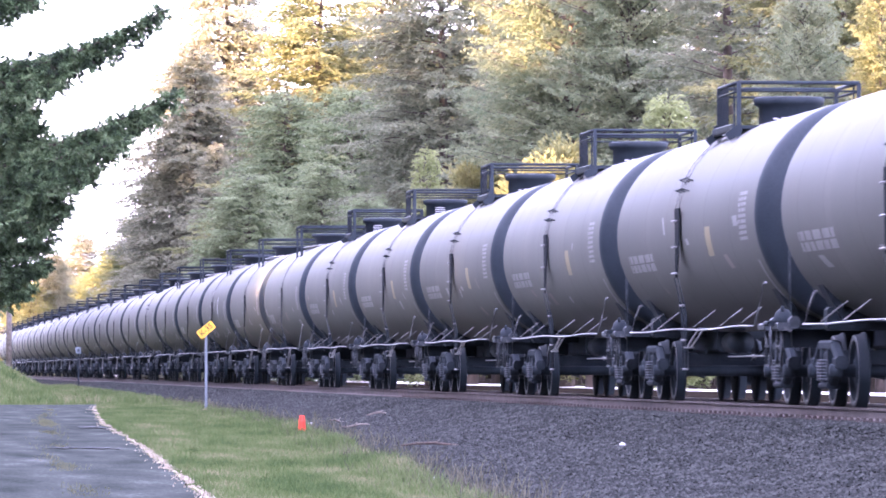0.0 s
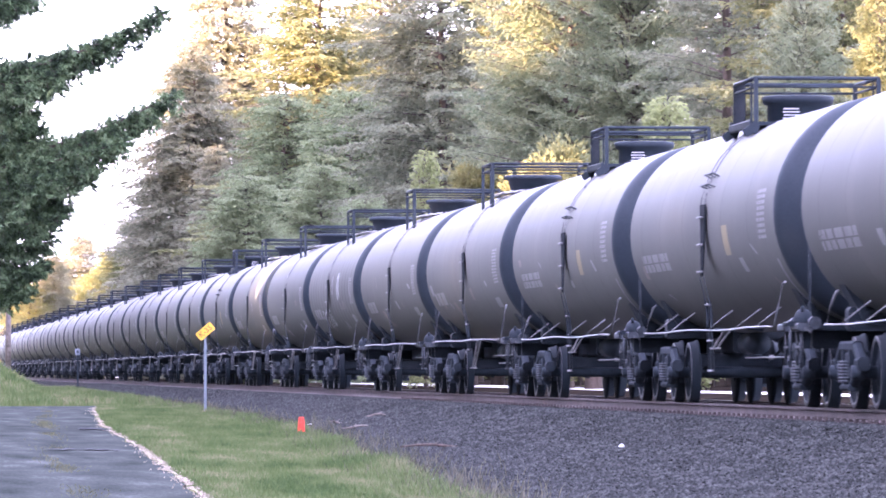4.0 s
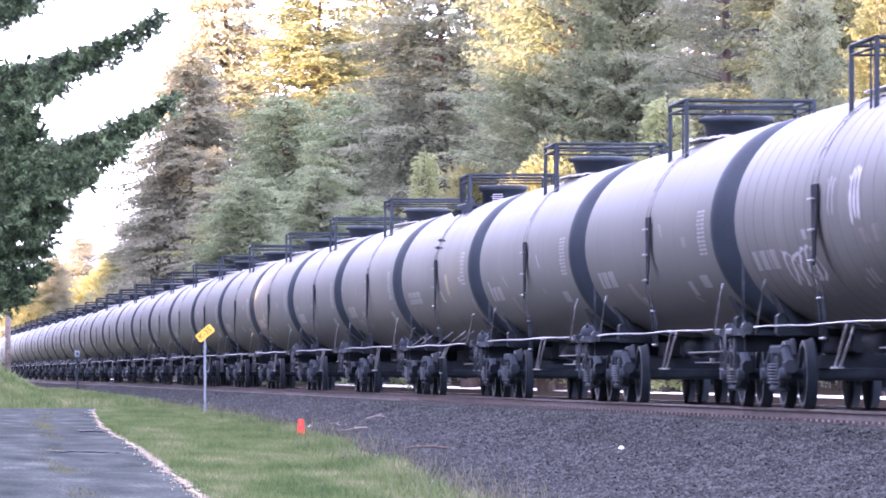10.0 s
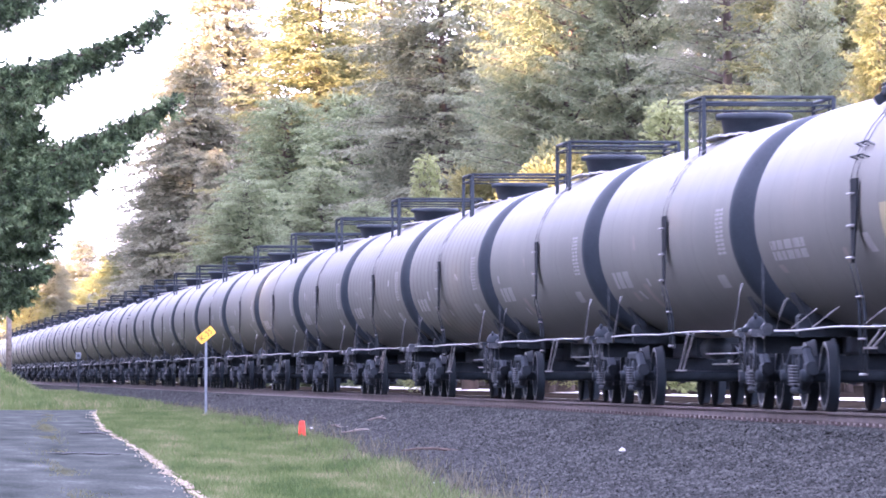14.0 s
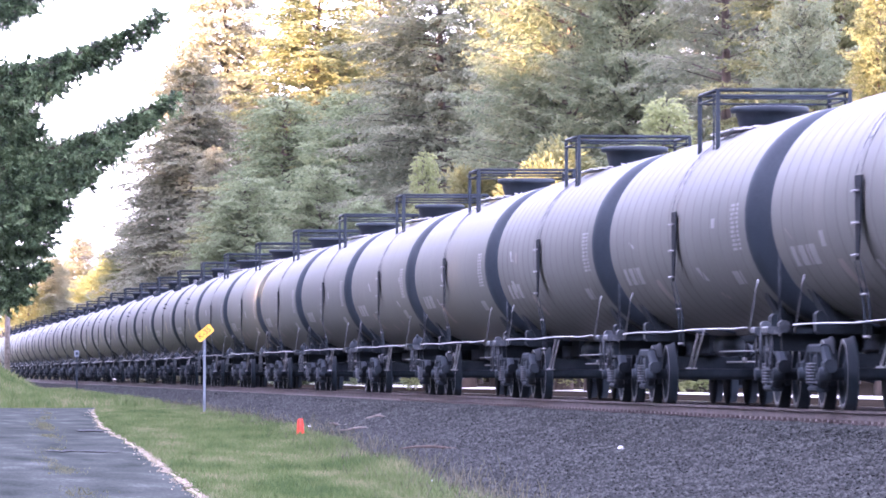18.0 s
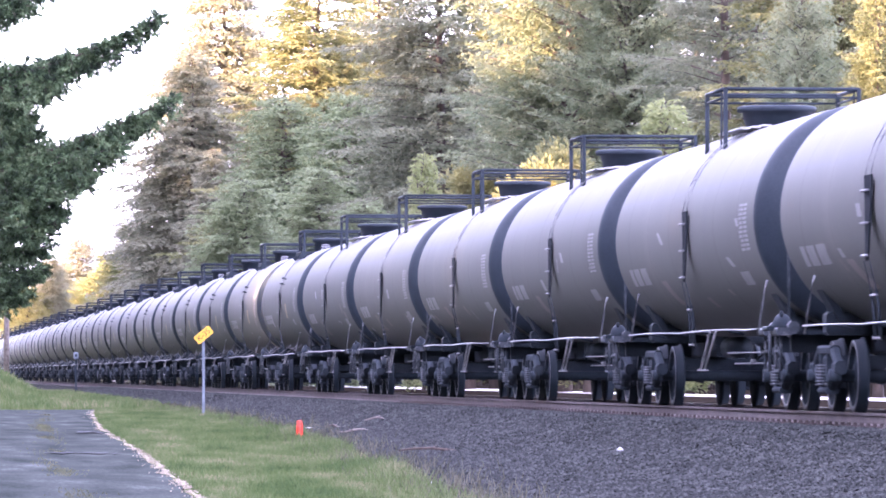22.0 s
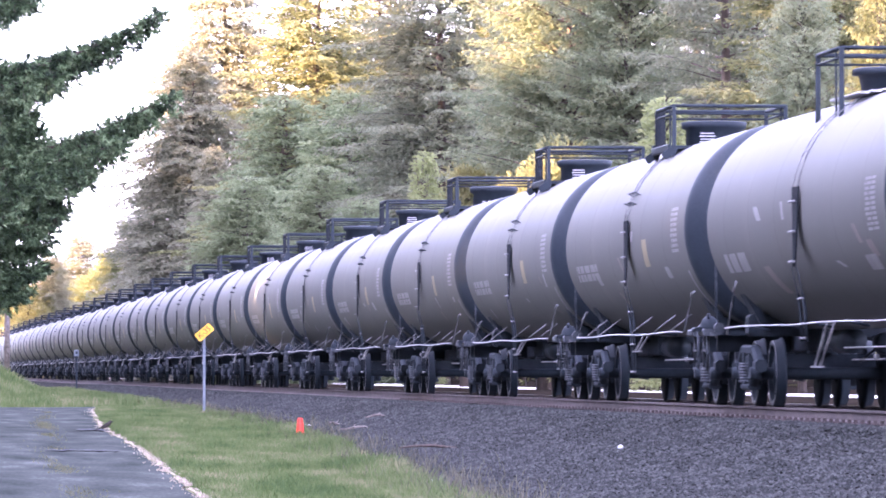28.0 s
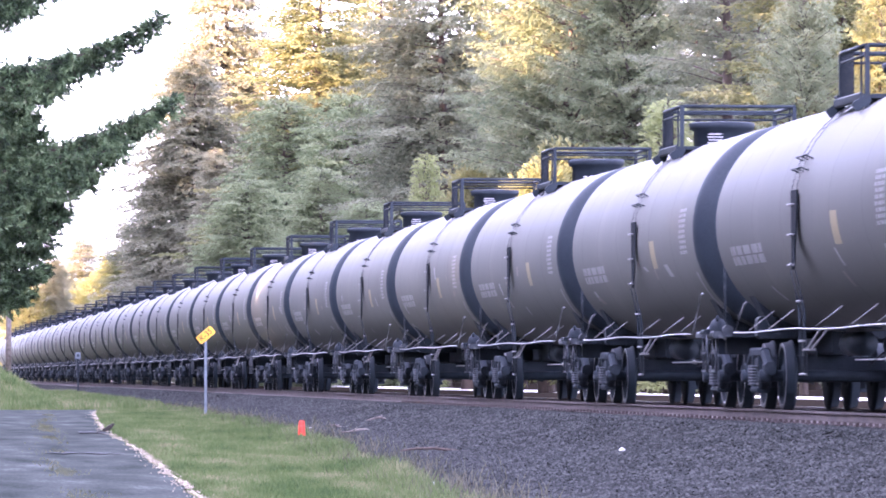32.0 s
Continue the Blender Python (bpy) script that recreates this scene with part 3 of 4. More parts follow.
            pts.append((x, y, hand_z - (0 if plate else 0.01) + sag))
        s.tube(pts, 0.0115, 6)
        rail = part("side_handrail", s, M_PIPE, car, "pale steel side handrail")
        struts = (-6.9, -5.0, -2.2, 1.9, 3.7) if plate else ()
        for y in (-5.6, -2.8, 0.0, 2.8):
            q = Shape().tube([(x, y, hand_z + 0.01), (side * 1.32, y, 1.02)], 0.018, 5)
            if side < 0:
                part("handrail_bracket", q, M_BLACK, rail)
            else:
                s.add(q.v, q.f)
        for y in struts:
            q = Shape().tube([(x, y, hand_z + 0.02), (side * 1.30, y - 0.2, 1.31)], 0.008, 5)
            if side < 0:
                part("diagonal_strut", q, M_BAR, rail)
        s = Shape()
        xb = side * 1.45
        for dy in (0.0, -0.62):
            if plate:
                s.tube([(xb, mid - 1.75 + dy, hand_z), (xb, mid - 0.55 + dy * 0.7, 0.80)], 0.015, 5)
            else:
                s.tube([(xb, mid - 2.15 + dy, hand_z), (xb, mid - 1.15 + dy * 0.7, 0.55)], 0.016, 5)
        s.box((xb, mid - (0.75 if plate else 1.35), 0.79 if plate else 0.54), (0.08, 0.62, 0.025))
        part("step_brace", s, M_BAR, car, "pale diagonal step brace")
        ladder = part("ladder", hugging_stiles(side, mid), M_SCUFF2, car)
        if side > 0:
            continue
        for dy in (-0.2, 0.2):
            part("lower_stile", lower_stile_shape(0.46 if plate else 0.86), M_DUSTY, ladder, "", pose(0, mid + dy, 0))
        for z, xr in ((2.62, 1.575), (2.24, 1.575), (1.86, 1.575), (1.40, 1.46), (0.90, 1.43)) + (((0.48, 1.42),) if plate else ()):
            part("rung", MESH_RUNG, None, ladder, "", pose(-xr, mid, z))
        for a in (57, 42, 27):
            px, pz = on_tank(a, 0.045)
            part("ladder_bracket", MESH_BRACKET, None, ladder, "", pose(px, mid, pz, 0, 90 - a, 0))
        if plate:
            s = Shape()
            for a in (19, 25):
                px, pz = on_tank(a, 0.10)
                s.tube([(px, mid - 0.5, pz), (px, mid + 0.35, pz)], 0.011, 5)
                for dy in (-0.5, -0.08, 0.35):
                    qx, qz = on_tank(a, 0.0)
                    s.tube([(px, mid + dy, pz), (qx, mid + dy, qz)], 0.010, 5)
            part("ladder_cage", s, M_BLACK, ladder, "small black bracket cage")
        part("side_plate", MESH_PLATE, None, ladder, "dark tapered kick plate", pose(0, mid, 0))
    # top platform
    hx, hy, py, top = (0.86, 1.06, -0.53, 4.55) if plate else (0.96, 1.0, -0.05, 4.55)
    if plate:
        s = Shape()
        for side in (-1, 1):
            s.box((side * 0.74, py, 3.92), (0.36, 2 * hy, 0.05), None, 0.01)
            s.box((side * 0.93, py, 3.91), (0.05, 2 * hy, 0.12), None, 0.02)
            for d in (-1, 1):
                s.box((side * 0.93, py + d * hy, 3.84), (0.24, 0.07, 0.12), Matrix.Rotation(side * 0.6, 3, "Y"), 0.02)
        s.box((0, py + hy - 0.1, 3.99), (1.9, 0.2, 0.04), None, 0.01)
        part("platform", s, M_BLACK, car, "black boxed platform")
        s = Shape()
        for i in range(6):
            s.box((-hx, py + hy - 0.08 - 0.18 * i, 4.22), (0.012, 0.10, 0.62))
        part("side_panel", s, M_MATTE, car, "dark slatted side panel")
    else:
        for side in (-1, 1):
            for i in range(3):
                s = Shape().box((side * (0.40 + 0.15 * i), py, 4.02 - 0.02 * i), (0.13, 2 * hy + 0.5, 0.03), None, 0.008)
                # pale material stands for skylight on the planks
                part("tread_plank", s, M_PIPE, car, "grating plank paled for its skylit top")
    for sx in (-1, 1):
        for sy in (-1, 0, 1):
            z0 = TZ + math.sqrt(R * R - hx * hx) - 0.02
            w = 0.058 if sy else 0.026
            s = Shape().box((sx * hx, py + sy * hy if sy else py - 0.55 * hy, (z0 + top) / 2), (w, w * 1.2, top - z0), None, 0.008)
            part("railing_post", s, M_BLACK, car)
    for z in (top, top - 0.12):
        s = Shape()
        loop = [(-hx, py - hy, z), (-hx, py + hy, z), (hx, py + hy, z), (hx, py - hy, z), (-hx, py - hy, z)]
        for a, c in zip(loop, loop[1:]):
            s.tube([a, c], 0.030 if z == top else 0.018, 6)
        part("railing_bar", s, M_BLACK, car)
    s = Shape()
    if plate:
        s.lathe([(3.9, 0.44), (4.24, 0.44), (4.27, 0.50), (4.36, 0.52), (4.38, 0.47), (4.40, 0.001)], "Z", 24, (0, dome_y, 0))
    else:
        s.lathe([(3.9, 0.40), (4.02, 0.44), (4.27, 0.50), (4.28, 0.58), (4.35, 0.58), (4.37, 0.52), (4.38, 0.001)], "Z", 24, (0, dome_y, 0))
    dome = part("dome", s, M_BLACK, car, "black valve housing with a lid")
    s = Shape()
    if plate and mid < -0.5:
        for i in range(4):
            s.box((-0.16, dome_y - 0.43, 4.05 + 0.045 * i), (0.24 - 0.03 * (i % 2), 0.03, 0.016))
    else:
        for i in range(4):
            s.box((-0.25 + 0.12 * i, dome_y - 0.42, 4.06 + 0.01 * (i % 2)), (0.07, 0.03, 0.022))
    part("stencil", s, M_WHITE, dome, "small white lettering too small to read")
    # below the tank
    s = Shape()
    s.lathe([(0.62, 0.09), (0.70, 0.16), (0.95, 0.17), (1.14, 0.28)], "Z", 14)
    part("bottom_outlet", s, M_BLACK, car)
    s = Shape()
    s.lathe([(-0.7, 0.001), (-0.66, 0.16), (0.66, 0.16), (0.7, 0.001)], "Y", 14, (-0.20, 3.4, 0.88))
    part("air_reservoir", s, M_BLACK, car)
    s = Shape()
    s.lathe([(-0.25, 0.001), (-0.25, 0.15), (0.2, 0.15), (0.25, 0.05)], "Y", 12, (0.5, 4.6, 0.86))
    s.tube([(0.5, 4.9, 0.86), (0.4, 6.2, 0.62)], 0.02, 5)
    part("brake_cylinder", s, M_BLACK, car)
    for z, x in ((0.78, -0.95), (0.63, -0.85)) if not plate else ((0.66, -0.95),):
        s = Shape()
        s.tube([(x, -5.8, z), (x, -1.2, z)], 0.011, 5)
        part("brake_rod", s, M_BAR, car, "thin pale brake rod")
    s = Shape()
    s.box((-0.92, -3.6, 0.66), (0.05, 0.20, 0.06), None, 0.012)
    part("slack_adjuster", s, M_SCUFF2, car, "small worn rod clevis")
    s = Shape()
    s.lathe([(-0.02, 0.17), (0.02, 0.17), (0.02, 0.21), (-0.02, 0.21), (-0.02, 0.17)], "Y", 18, (-0.75, 8.62, 1.75))
    for a in (0, 2.09, 4.19):
        s.tube([(-0.75, 8.62, 1.75), (-0.75 + 0.19 * math.cos(a), 8.62, 1.75 + 0.19 * math.sin(a))], 0.012, 4)
    s.tube([(-0.75, 8.62, 1.75), (-0.75, 8.62, 1.05)], 0.03, 5)
    part("brake_wheel", s, M_DUSTY, car)
    s = Shape().tube([(-1.15, -8.62, 1.04), (-1.15, -8.62, 2.25), (-1.08, -8.61, 2.42), (-0.92, -8.60, 2.52), (-0.7, -8.58, 2.54)], 0.018, 6)
    part("end_grab_post", s, M_SCUFF, car, "thin dark bent grab post")
    # stencils on the shell
    if plate:
        part("yellow_panel", patch_shape(-3.25, -2.70, -19, -3), M_YELLOW, car, "faded yellow panel")
        tagged(part("data_panel", bars_shape(-6.95, -6.2, -14, 12, 9, 3), M_PATCH, car, "pale stencilled lines too small to read"), kind="stuff")
        part("mark_panel", bars_shape(3.6, 6.6, -24, -13, 2, 5, 0.85), M_PATCH, car, "faded pale owner mark")
        part("worn_panel", patch_shape(-7.4, -7.25, -52, -24), M_PATCH, car, "scuffed pale streak")
    else:
        tagged(part("data_panel", bars_shape(-7.15, -6.35, -17, 8, 11, 2, 0.6), M_PATCH, car, "pale stencilled lines too small to read"), kind="stuff")
        part("mark_panel", bars_shape(4.5, 6.6, -29, -18, 1, 3, 0.95), M_PATCH, car, "faded pale owner mark")
        part("worn_panel", patch_shape(2.2, 2.75, -44, -27, slant=0.55), M_STAIN, car, "slanting brownish rubbed streak")
        part("number_panel", patch_shape(-6.2, -5.35, -35, -27), M_PATCH, car, "scuffed pale patch")
    return car


CARS = []
# where a car is turned round, its ladder and dome change places about the middle
FACING = {0: 1, 1: 1, 2: 1, 7: 1, 13: 1, 15: 1, 16: 1, 24: 1, 26: 1, 29: 1, 33: 1, 34: 1}
SPOTS = {("plate", 1): (0.10, -0.62), ("plate", 0): (-0.97, 0.27), ("open", 0): (-0.90, 0.52), ("open", 1): (0.42, -1.0), ("ribbed", 1): (0.28, -1.1), ("ribbed", 0): (-0.5, 0.4)}


def car_y(k, s=0.0):
    return FIRST_Y + PITCH_CAR * (k - 1) - s


def scrawl_shape(y0, a0, width, height, loops):
    """A looping spray-can stroke laid on the shell."""
    s = Shape()
    n = 16 * loops
    pts = []
    for i in range(n + 1):
        t = i / n
        y = y0 + width * t + 0.13 * width * math.sin(t * loops * 6.283)
        a = a0 + height * (0.5 * math.cos(t * loops * 6.283) + 0.12 * math.sin(t * loops * 14.0))
        pts.append((y, a))
    for (ya, aa), (yb, ab) in zip(pts, pts[1:]):
        v = []
        for y, a in ((ya, aa), (yb, ab)):
            for dy in (-0.045, 0.045):
                x, z = on_tank(a + dy * 20, 0.009)
                v.append((x, y + dy, z))
        s.add(v, [(0, 1, 3, 2)], True)
    return s


def build_train():
    kinds = {}
    for k in range(-3, 53):
        style = "plate" if k <= 4 or k == 10 or k >= 22 else ("ribbed" if k in (7, 13, 14, 15) else "open")
        key = (style, FACING.get(k, 0))
        m = pose(TRACK_X, car_y(k), 0)
        if key in kinds:
            car = copy_thing(kinds[key], m)
        else:
            car = kinds[key] = build_car(style, *SPOTS[key])
            car.matrix_basis = m
        CARS.append((k, car))
    for k, car in CARS:
        rnd = random.Random(100 + k)
        for i in range(5):
            y, a = rnd.uniform(-6.8, 6.8), rnd.uniform(-48, -2)
            w, h = rnd.uniform(0.10, 0.5), rnd.uniform(3, 10)
            part("scuff", patch_shape(y, y + w, a, a + h, 0.004, rnd.uniform(-0.1, 0.5)), M_STAIN if i % 3 == 0 else M_PATCH, car, "pale scuffed patch")
        if k == 7:
            part("spray_paint", scrawl_shape(-3.2, 1, 0.9, 22, 3), M_WHITE, car, "white spray-painted scrawl")
            part("spray_paint", scrawl_shape(-1.2, 2, 0.7, 16, 2), M_PATCH, car, "thin white spray-painted scrawl")
            part("spray_paint", scrawl_shape(1.0, -29, 3.0, 17, 5), M_WHITE, car, "white spray-painted scrawl")


build_train()


# ---- trees ----
def sprig(v, f, p, d, length, width, rnd, blades=3):
    """A tuft of flat needle blades from p along d."""
    side = d.cross(Vector((rnd.uniform(-1, 1), rnd.uniform(-1, 1), rnd.uniform(-1, 1))))
    if side.length < 1e-4:
        side = d.orthogonal()
    side.normalize()
    up = d.cross(side)
    for b in range(blades):
        a = rnd.uniform(-0.6, 0.6)
        e = (d + side * a + up * rnd.uniform(-0.35, 0.35)) * (length * rnd.uniform(0.7, 1.2))
        w = (side * math.cos(b * 1.3) + up * math.sin(b * 1.3)) * width
        k = len(v)
        m = p + e * 0.5
        v.extend((p[:], (m + w)[:], (p + e)[:], (m - w)[:]))
        f.append((k, k + 1, k + 2, k + 3))


def conifer_meshes(seed, height, radius, clear, mat, step=0.6, per=7, tuft=0.30, droop=0.35, power=0.8, ragged=0.35, gaps=0.12, hang=0.5, trunk_r=0.30, twig=0.30):
    """Trunk, limbs and crown of one conifer: whorls of limbs with side twigs, each twig set with needle blades, and gaps between."""
    rnd = random.Random(seed)
    trunk = Shape()
    pts, rs = [], []
    for i in range(10):
        t = i / 9
        pts.append((0.25 * math.sin(t * 3 + seed) * t, 0.25 * math.cos(t * 2.3 + seed) * t, height * t - 0.3))
        rs.append(trunk_r * (1 - 0.93 * t) * (1.35 if i == 0 else 1))
    trunk.tube(pts, rs, 8)
    limbs = Shape()
    v, f = [], []
    z = clear
    while z < height - 0.2:
        t = (z - clear) / (height - clear)
        prof = radius * max(0.04, (1 - t) ** power) * min(1.0, 0.55 + t * 4.0)
        base = rnd.uniform(0, 6.28)
        for j in range(per):
            a = base + 6.283 * j / per + rnd.uniform(-0.35, 0.35)
            patchy = noise.noise((math.cos(a) * 1.3 + seed, math.sin(a) * 1.3, z * 0.33))
            if rnd.random() < gaps or patchy < -0.42 + gaps * 0.8:
                continue
            length = prof * rnd.uniform(1 - ragged, 1.08) * (1.0 + 0.35 * patchy)
            lift = rnd.uniform(0.0, 0.28) + 0.55 * t
            out = Vector((math.cos(a), math.sin(a), 0))
            side = Vector((-math.sin(a), math.cos(a), 0))
            p0 = Vector((0, 0, z + rnd.uniform(-0.5, 0.5) * step))
            def along(u):
                return p0 + out * (length * u) + Vector((0, 0, length * (lift * u - droop * u * u * 1.3 + 0.22 * droop * u ** 4)))
            limbs.tube([along(0), along(0.5), along(0.9)], [0.02 + 0.009 * length, 0.012 + 0.004 * length, 0.006], 3, False, False)
            n = max(2, int(length / twig))
            for i in range(n):
                u = 0.14 + 0.88 * (i + rnd.random()) / n
                c = along(u)
                for s in (-1, 1):
                    reach = (0.30 * length * max(0.0, 1.05 - u) + 0.34) * rnd.uniform(0.65, 1.15)
                    way = (out * rnd.uniform(0.35, 0.9) + side * (s * rnd.uniform(0.5, 1.0)) + Vector((0, 0, rnd.uniform(-0.35, 0.18) - 0.25 * hang))).normalized()
                    m = max(2, int(reach / (0.5 * tuft)))
                    for q in range(m):
                        w = (q + rnd.random()) / m
                        p = c + way * (reach * w) + Vector((0, 0, -hang * 0.55 * reach * w * w))
                        d = (way * 0.8 + Vector((rnd.gauss(0, 0.38), rnd.gauss(0, 0.38), rnd.gauss(0, 0.30) - 0.45 * hang))).normalized()
                        sprig(v, f, p, d, tuft, tuft * 0.19, rnd, 2)
        z += step * rnd.uniform(0.75, 1.25) * (1 - 0.4 * t)
    for i in range(14):
        sprig(v, f, Vector((0, 0, height - 0.1 * i)), Vector((rnd.gauss(0, 0.4), rnd.gauss(0, 0.4), 1)).normalized(), tuft, tuft * 0.15, rnd, 2)
    return trunk.mesh("trunk", M_BARK), limbs.mesh("branchwork", M_BARK), Shape().add(v, f).mesh("crown", mat)


def puffy_meshes(seed, height, radius, clear, mat, clumps=150, tuft=0.3, density=220, squash=0.7, shape=0.7):
    """A broad tree whose limbs end in rounded clumps of foliage, with gaps between."""
    rnd = random.Random(seed)
    trunk = Shape()
    trunk.tube([(0, 0, -0.3), (0.1, 0, height * 0.4), (-0.05, 0.1, height * 0.92)], [0.26, 0.17, 0.03], 8)
    limbs = Shape()
    v, f = [], []
    for i in range(clumps):
        t = rnd.random() ** 0.8
        z = clear + (height - clear) * t
        rr = radius * (math.sin(math.pi * min(1, 0.22 + t * 0.78)) ** shape) * math.sqrt(rnd.uniform(0.10, 1.0))
        a = rnd.uniform(0, 6.283)
        c = Vector((rr * math.cos(a), rr * math.sin(a), z))
        limbs.tube([(0, 0, max(0.3, z - 0.5 * rr)), c * 0.5 + Vector((0, 0, z * 0.5 - 0.15 * rr)), c], [0.025, 0.015, 0.006], 3, False, False)
        size = rnd.uniform(0.45, 1.1) * (0.40 + 0.11 * radius)
        outward = Vector((math.cos(a), math.sin(a), 0.25))
        for k in range(int(density * size)):
            d = Vector((rnd.gauss(0, 1), rnd.gauss(0, 1), rnd.gauss(0, 0.8)))
            d.normalize()
            p = c + Vector((d.x, d.y, d.z * squash)) * size * rnd.uniform(0.3, 1.0)
            sprig(v, f, p, (d * 0.8 + outward * 0.5 + Vector((0, 0, 0.25))).normalized(), tuft, tuft * 0.16, rnd, 2)
    return trunk.mesh("trunk", M_BARK), limbs.mesh("branchwork", M_BARK), Shape().add(v, f).mesh("crown", mat)


KINDS = {
    "fir": conifer_meshes(1, 26, 5.0, 2.0, M_FIR, 0.52, 9, 0.21, 0.25, 0.58, 0.5, 0.07, 0.4, twig=0.22),
    "spruce": conifer_meshes(2, 22, 6.0, 0.8, M_SPRUCE, 0.60, 9, 0.25, 0.42, 0.40, 0.40, 0.06, 0.8, twig=0.28),
    "brown": conifer_meshes(3, 28, 5.0, 1.0, M_BROWN, 0.50, 9, 0.21, 0.5, 0.55, 0.5, 0.05, 0.9, twig=0.22),
    "dark": conifer_meshes(8, 27, 4.8, 2.0, M_DARK, 0.54, 9, 0.19, 0.30, 0.42, 0.5, 0.10, 0.6, twig=0.22),
    "open": conifer_meshes(4, 27, 5.0, 4.0, M_DARK, 0.85, 7, 0.20, 0.2, 0.42, 0.55, 0.22, 0.5, twig=0.26),
    "soft": conifer_meshes(5, 19, 4.9, 1.0, M_SOFT, 0.52, 9, 0.16, 0.10, 0.38, 0.45, 0.07, 0.25, trunk_r=0.22, twig=0.22),
    "bush": puffy_meshes(6, 6, 2.4, 0.6, M_BUSH, 90, 0.17),
    "young": conifer_meshes(7, 6, 1.5, 0.2, M_YOUNG, 0.30, 7, 0.13, 0.05, 0.85, 0.3, 0.08, 0.1, trunk_r=0.07, twig=0.13),
}
LABELS = {
    "fir": ("tall green fir with sunlit upper limbs", "fir tree"),
    "spruce": ("dense green spruce with drooping limbs", "spruce tree"),
    "brown": ("tall brownish fir with sparse hanging limbs", "fir tree"),
    "dark": ("tall dark fir with ragged gaps in its crown", "fir tree"),
    "open": ("tall fir with bare lower trunk and thin crown", "fir tree"),
    "soft": ("broad soft blue-green conifer behind the train", "conifer"),
    "bush": ("bright yellow-green bush beside the trees", "bush"),
    "young": ("small young light green fir", "young fir"),
}


def plant(kind, x, y, scale=1.0, turn=0.0, label="", group="trees behind the railway", wide=1.0, foliage=None):
    lab, cat = LABELS[kind]
    t = thing(cat.replace(" ", "_"), label or lab, cat, group, pose(x, y, ground_z(x, y), 0, 0, turn))
    t.scale = (scale * wide, scale * wide, scale)
    part("trunk", KINDS[kind][0], None, t)
    if not foliage:
        tagged(part("branchwork", KINDS[kind][1], None, t), kind="stuff")
    crown = part("crown", KINDS[kind][2], None, t)
    if foliage:
        crown.material_slots[0].link = "OBJECT"
        crown.material_slots[0].material = foliage
    return t


def spot(px, dist):
    """The sideways place of a direction, at a distance along the track."""
    return (px + 228.0) * dist / F / math.cos(YAW) ** 2


# kind, direction, distance, height
WOOD = [
    ("brown", 385, 445, 31, 1.75), ("brown", 330, 428, 22.5, 1.95), ("brown", 262, 470, 14.5, 1.9), ("brown", 372, 405, 15, 1.6),
    ("fir", 552, 375, 25, 1.95), ("fir", 470, 430, 18, 1.9), ("fir", 655, 385, 25.5, 1.8), ("fir", 590, 450, 25, 1.7), ("fir", 720, 420, 23, 1.7),
    ("spruce", 500, 345, 15.6, 1.5), ("spruce", 612, 336, 15.4, 1.5), ("spruce", 425, 322, 10.5, 1.5), ("spruce", 560, 305, 10.5, 1.5), ("spruce", 682, 342, 13.5, 1.4), ("spruce", 640, 290, 8.5, 1.5),
    ("dark", 772, 300, 25, 1.4), ("dark", 712, 318, 16, 1.35), ("dark", 838, 315, 15, 1.2), ("fir", 862, 350, 21, 1.7), ("fir", 800, 400, 22, 1.6),
    ("soft", 1005, 240, 20, 1.05), ("soft", 915, 262, 15.5, 0.95), ("soft", 1105, 235, 19, 0.95), ("fir", 1010, 340, 24, 1.6), ("fir", 935, 360, 24, 1.6),
    ("open", 1232, 250, 24, 1.25), ("open", 1185, 275, 25, 1.25), ("open", 1275, 222, 22, 1.25), ("young", 1172, 182, 8.6, 1.1), ("open", 1340, 235, 23, 1.25), ("fir", 1440, 215, 22, 1.5),
    ("soft", 1415, 176, 11.5, 0.8), ("fir", 1552, 152, 10.2, 0.95), ("fir", 1490, 192, 13.5, 1.2), ("open", 1500, 260, 24, 1.3), ("dark", 1330, 245, 20, 1.3),
    ("fir", 215, 560, 14, 1.6), ("spruce", 255, 500, 9, 1.4), ("bush", 185, 640, 12, 0.9), ("brown", 198, 650, 12.5, 1.6), ("bush", 150, 680, 9, 1.0), ("bush", 55, 700, 9, 1.0),
    ("brown", 92, 690, 13, 1.6), ("brown", 138, 900, 20, 2.6), ("dark", 100, 930, 16, 2.2), ("bush", 30, 640, 7, 1.0), ("bush", 45, 600, 8.5, 1.2), ("brown", 88, 600, 12, 2.2), ("bush", 120, 620, 8.5, 1.1),
    ("young", 743, 222, 8.4, 0.75), ("bush", 820, 240, 8.0, 1.0), ("bush", 990, 205, 7.6, 1.0), ("bush", 870, 250, 7.5, 1.0), ("bush", 958, 200, 6.9, 1.0), ("bush", 1040, 195, 6.2, 1.1),
]


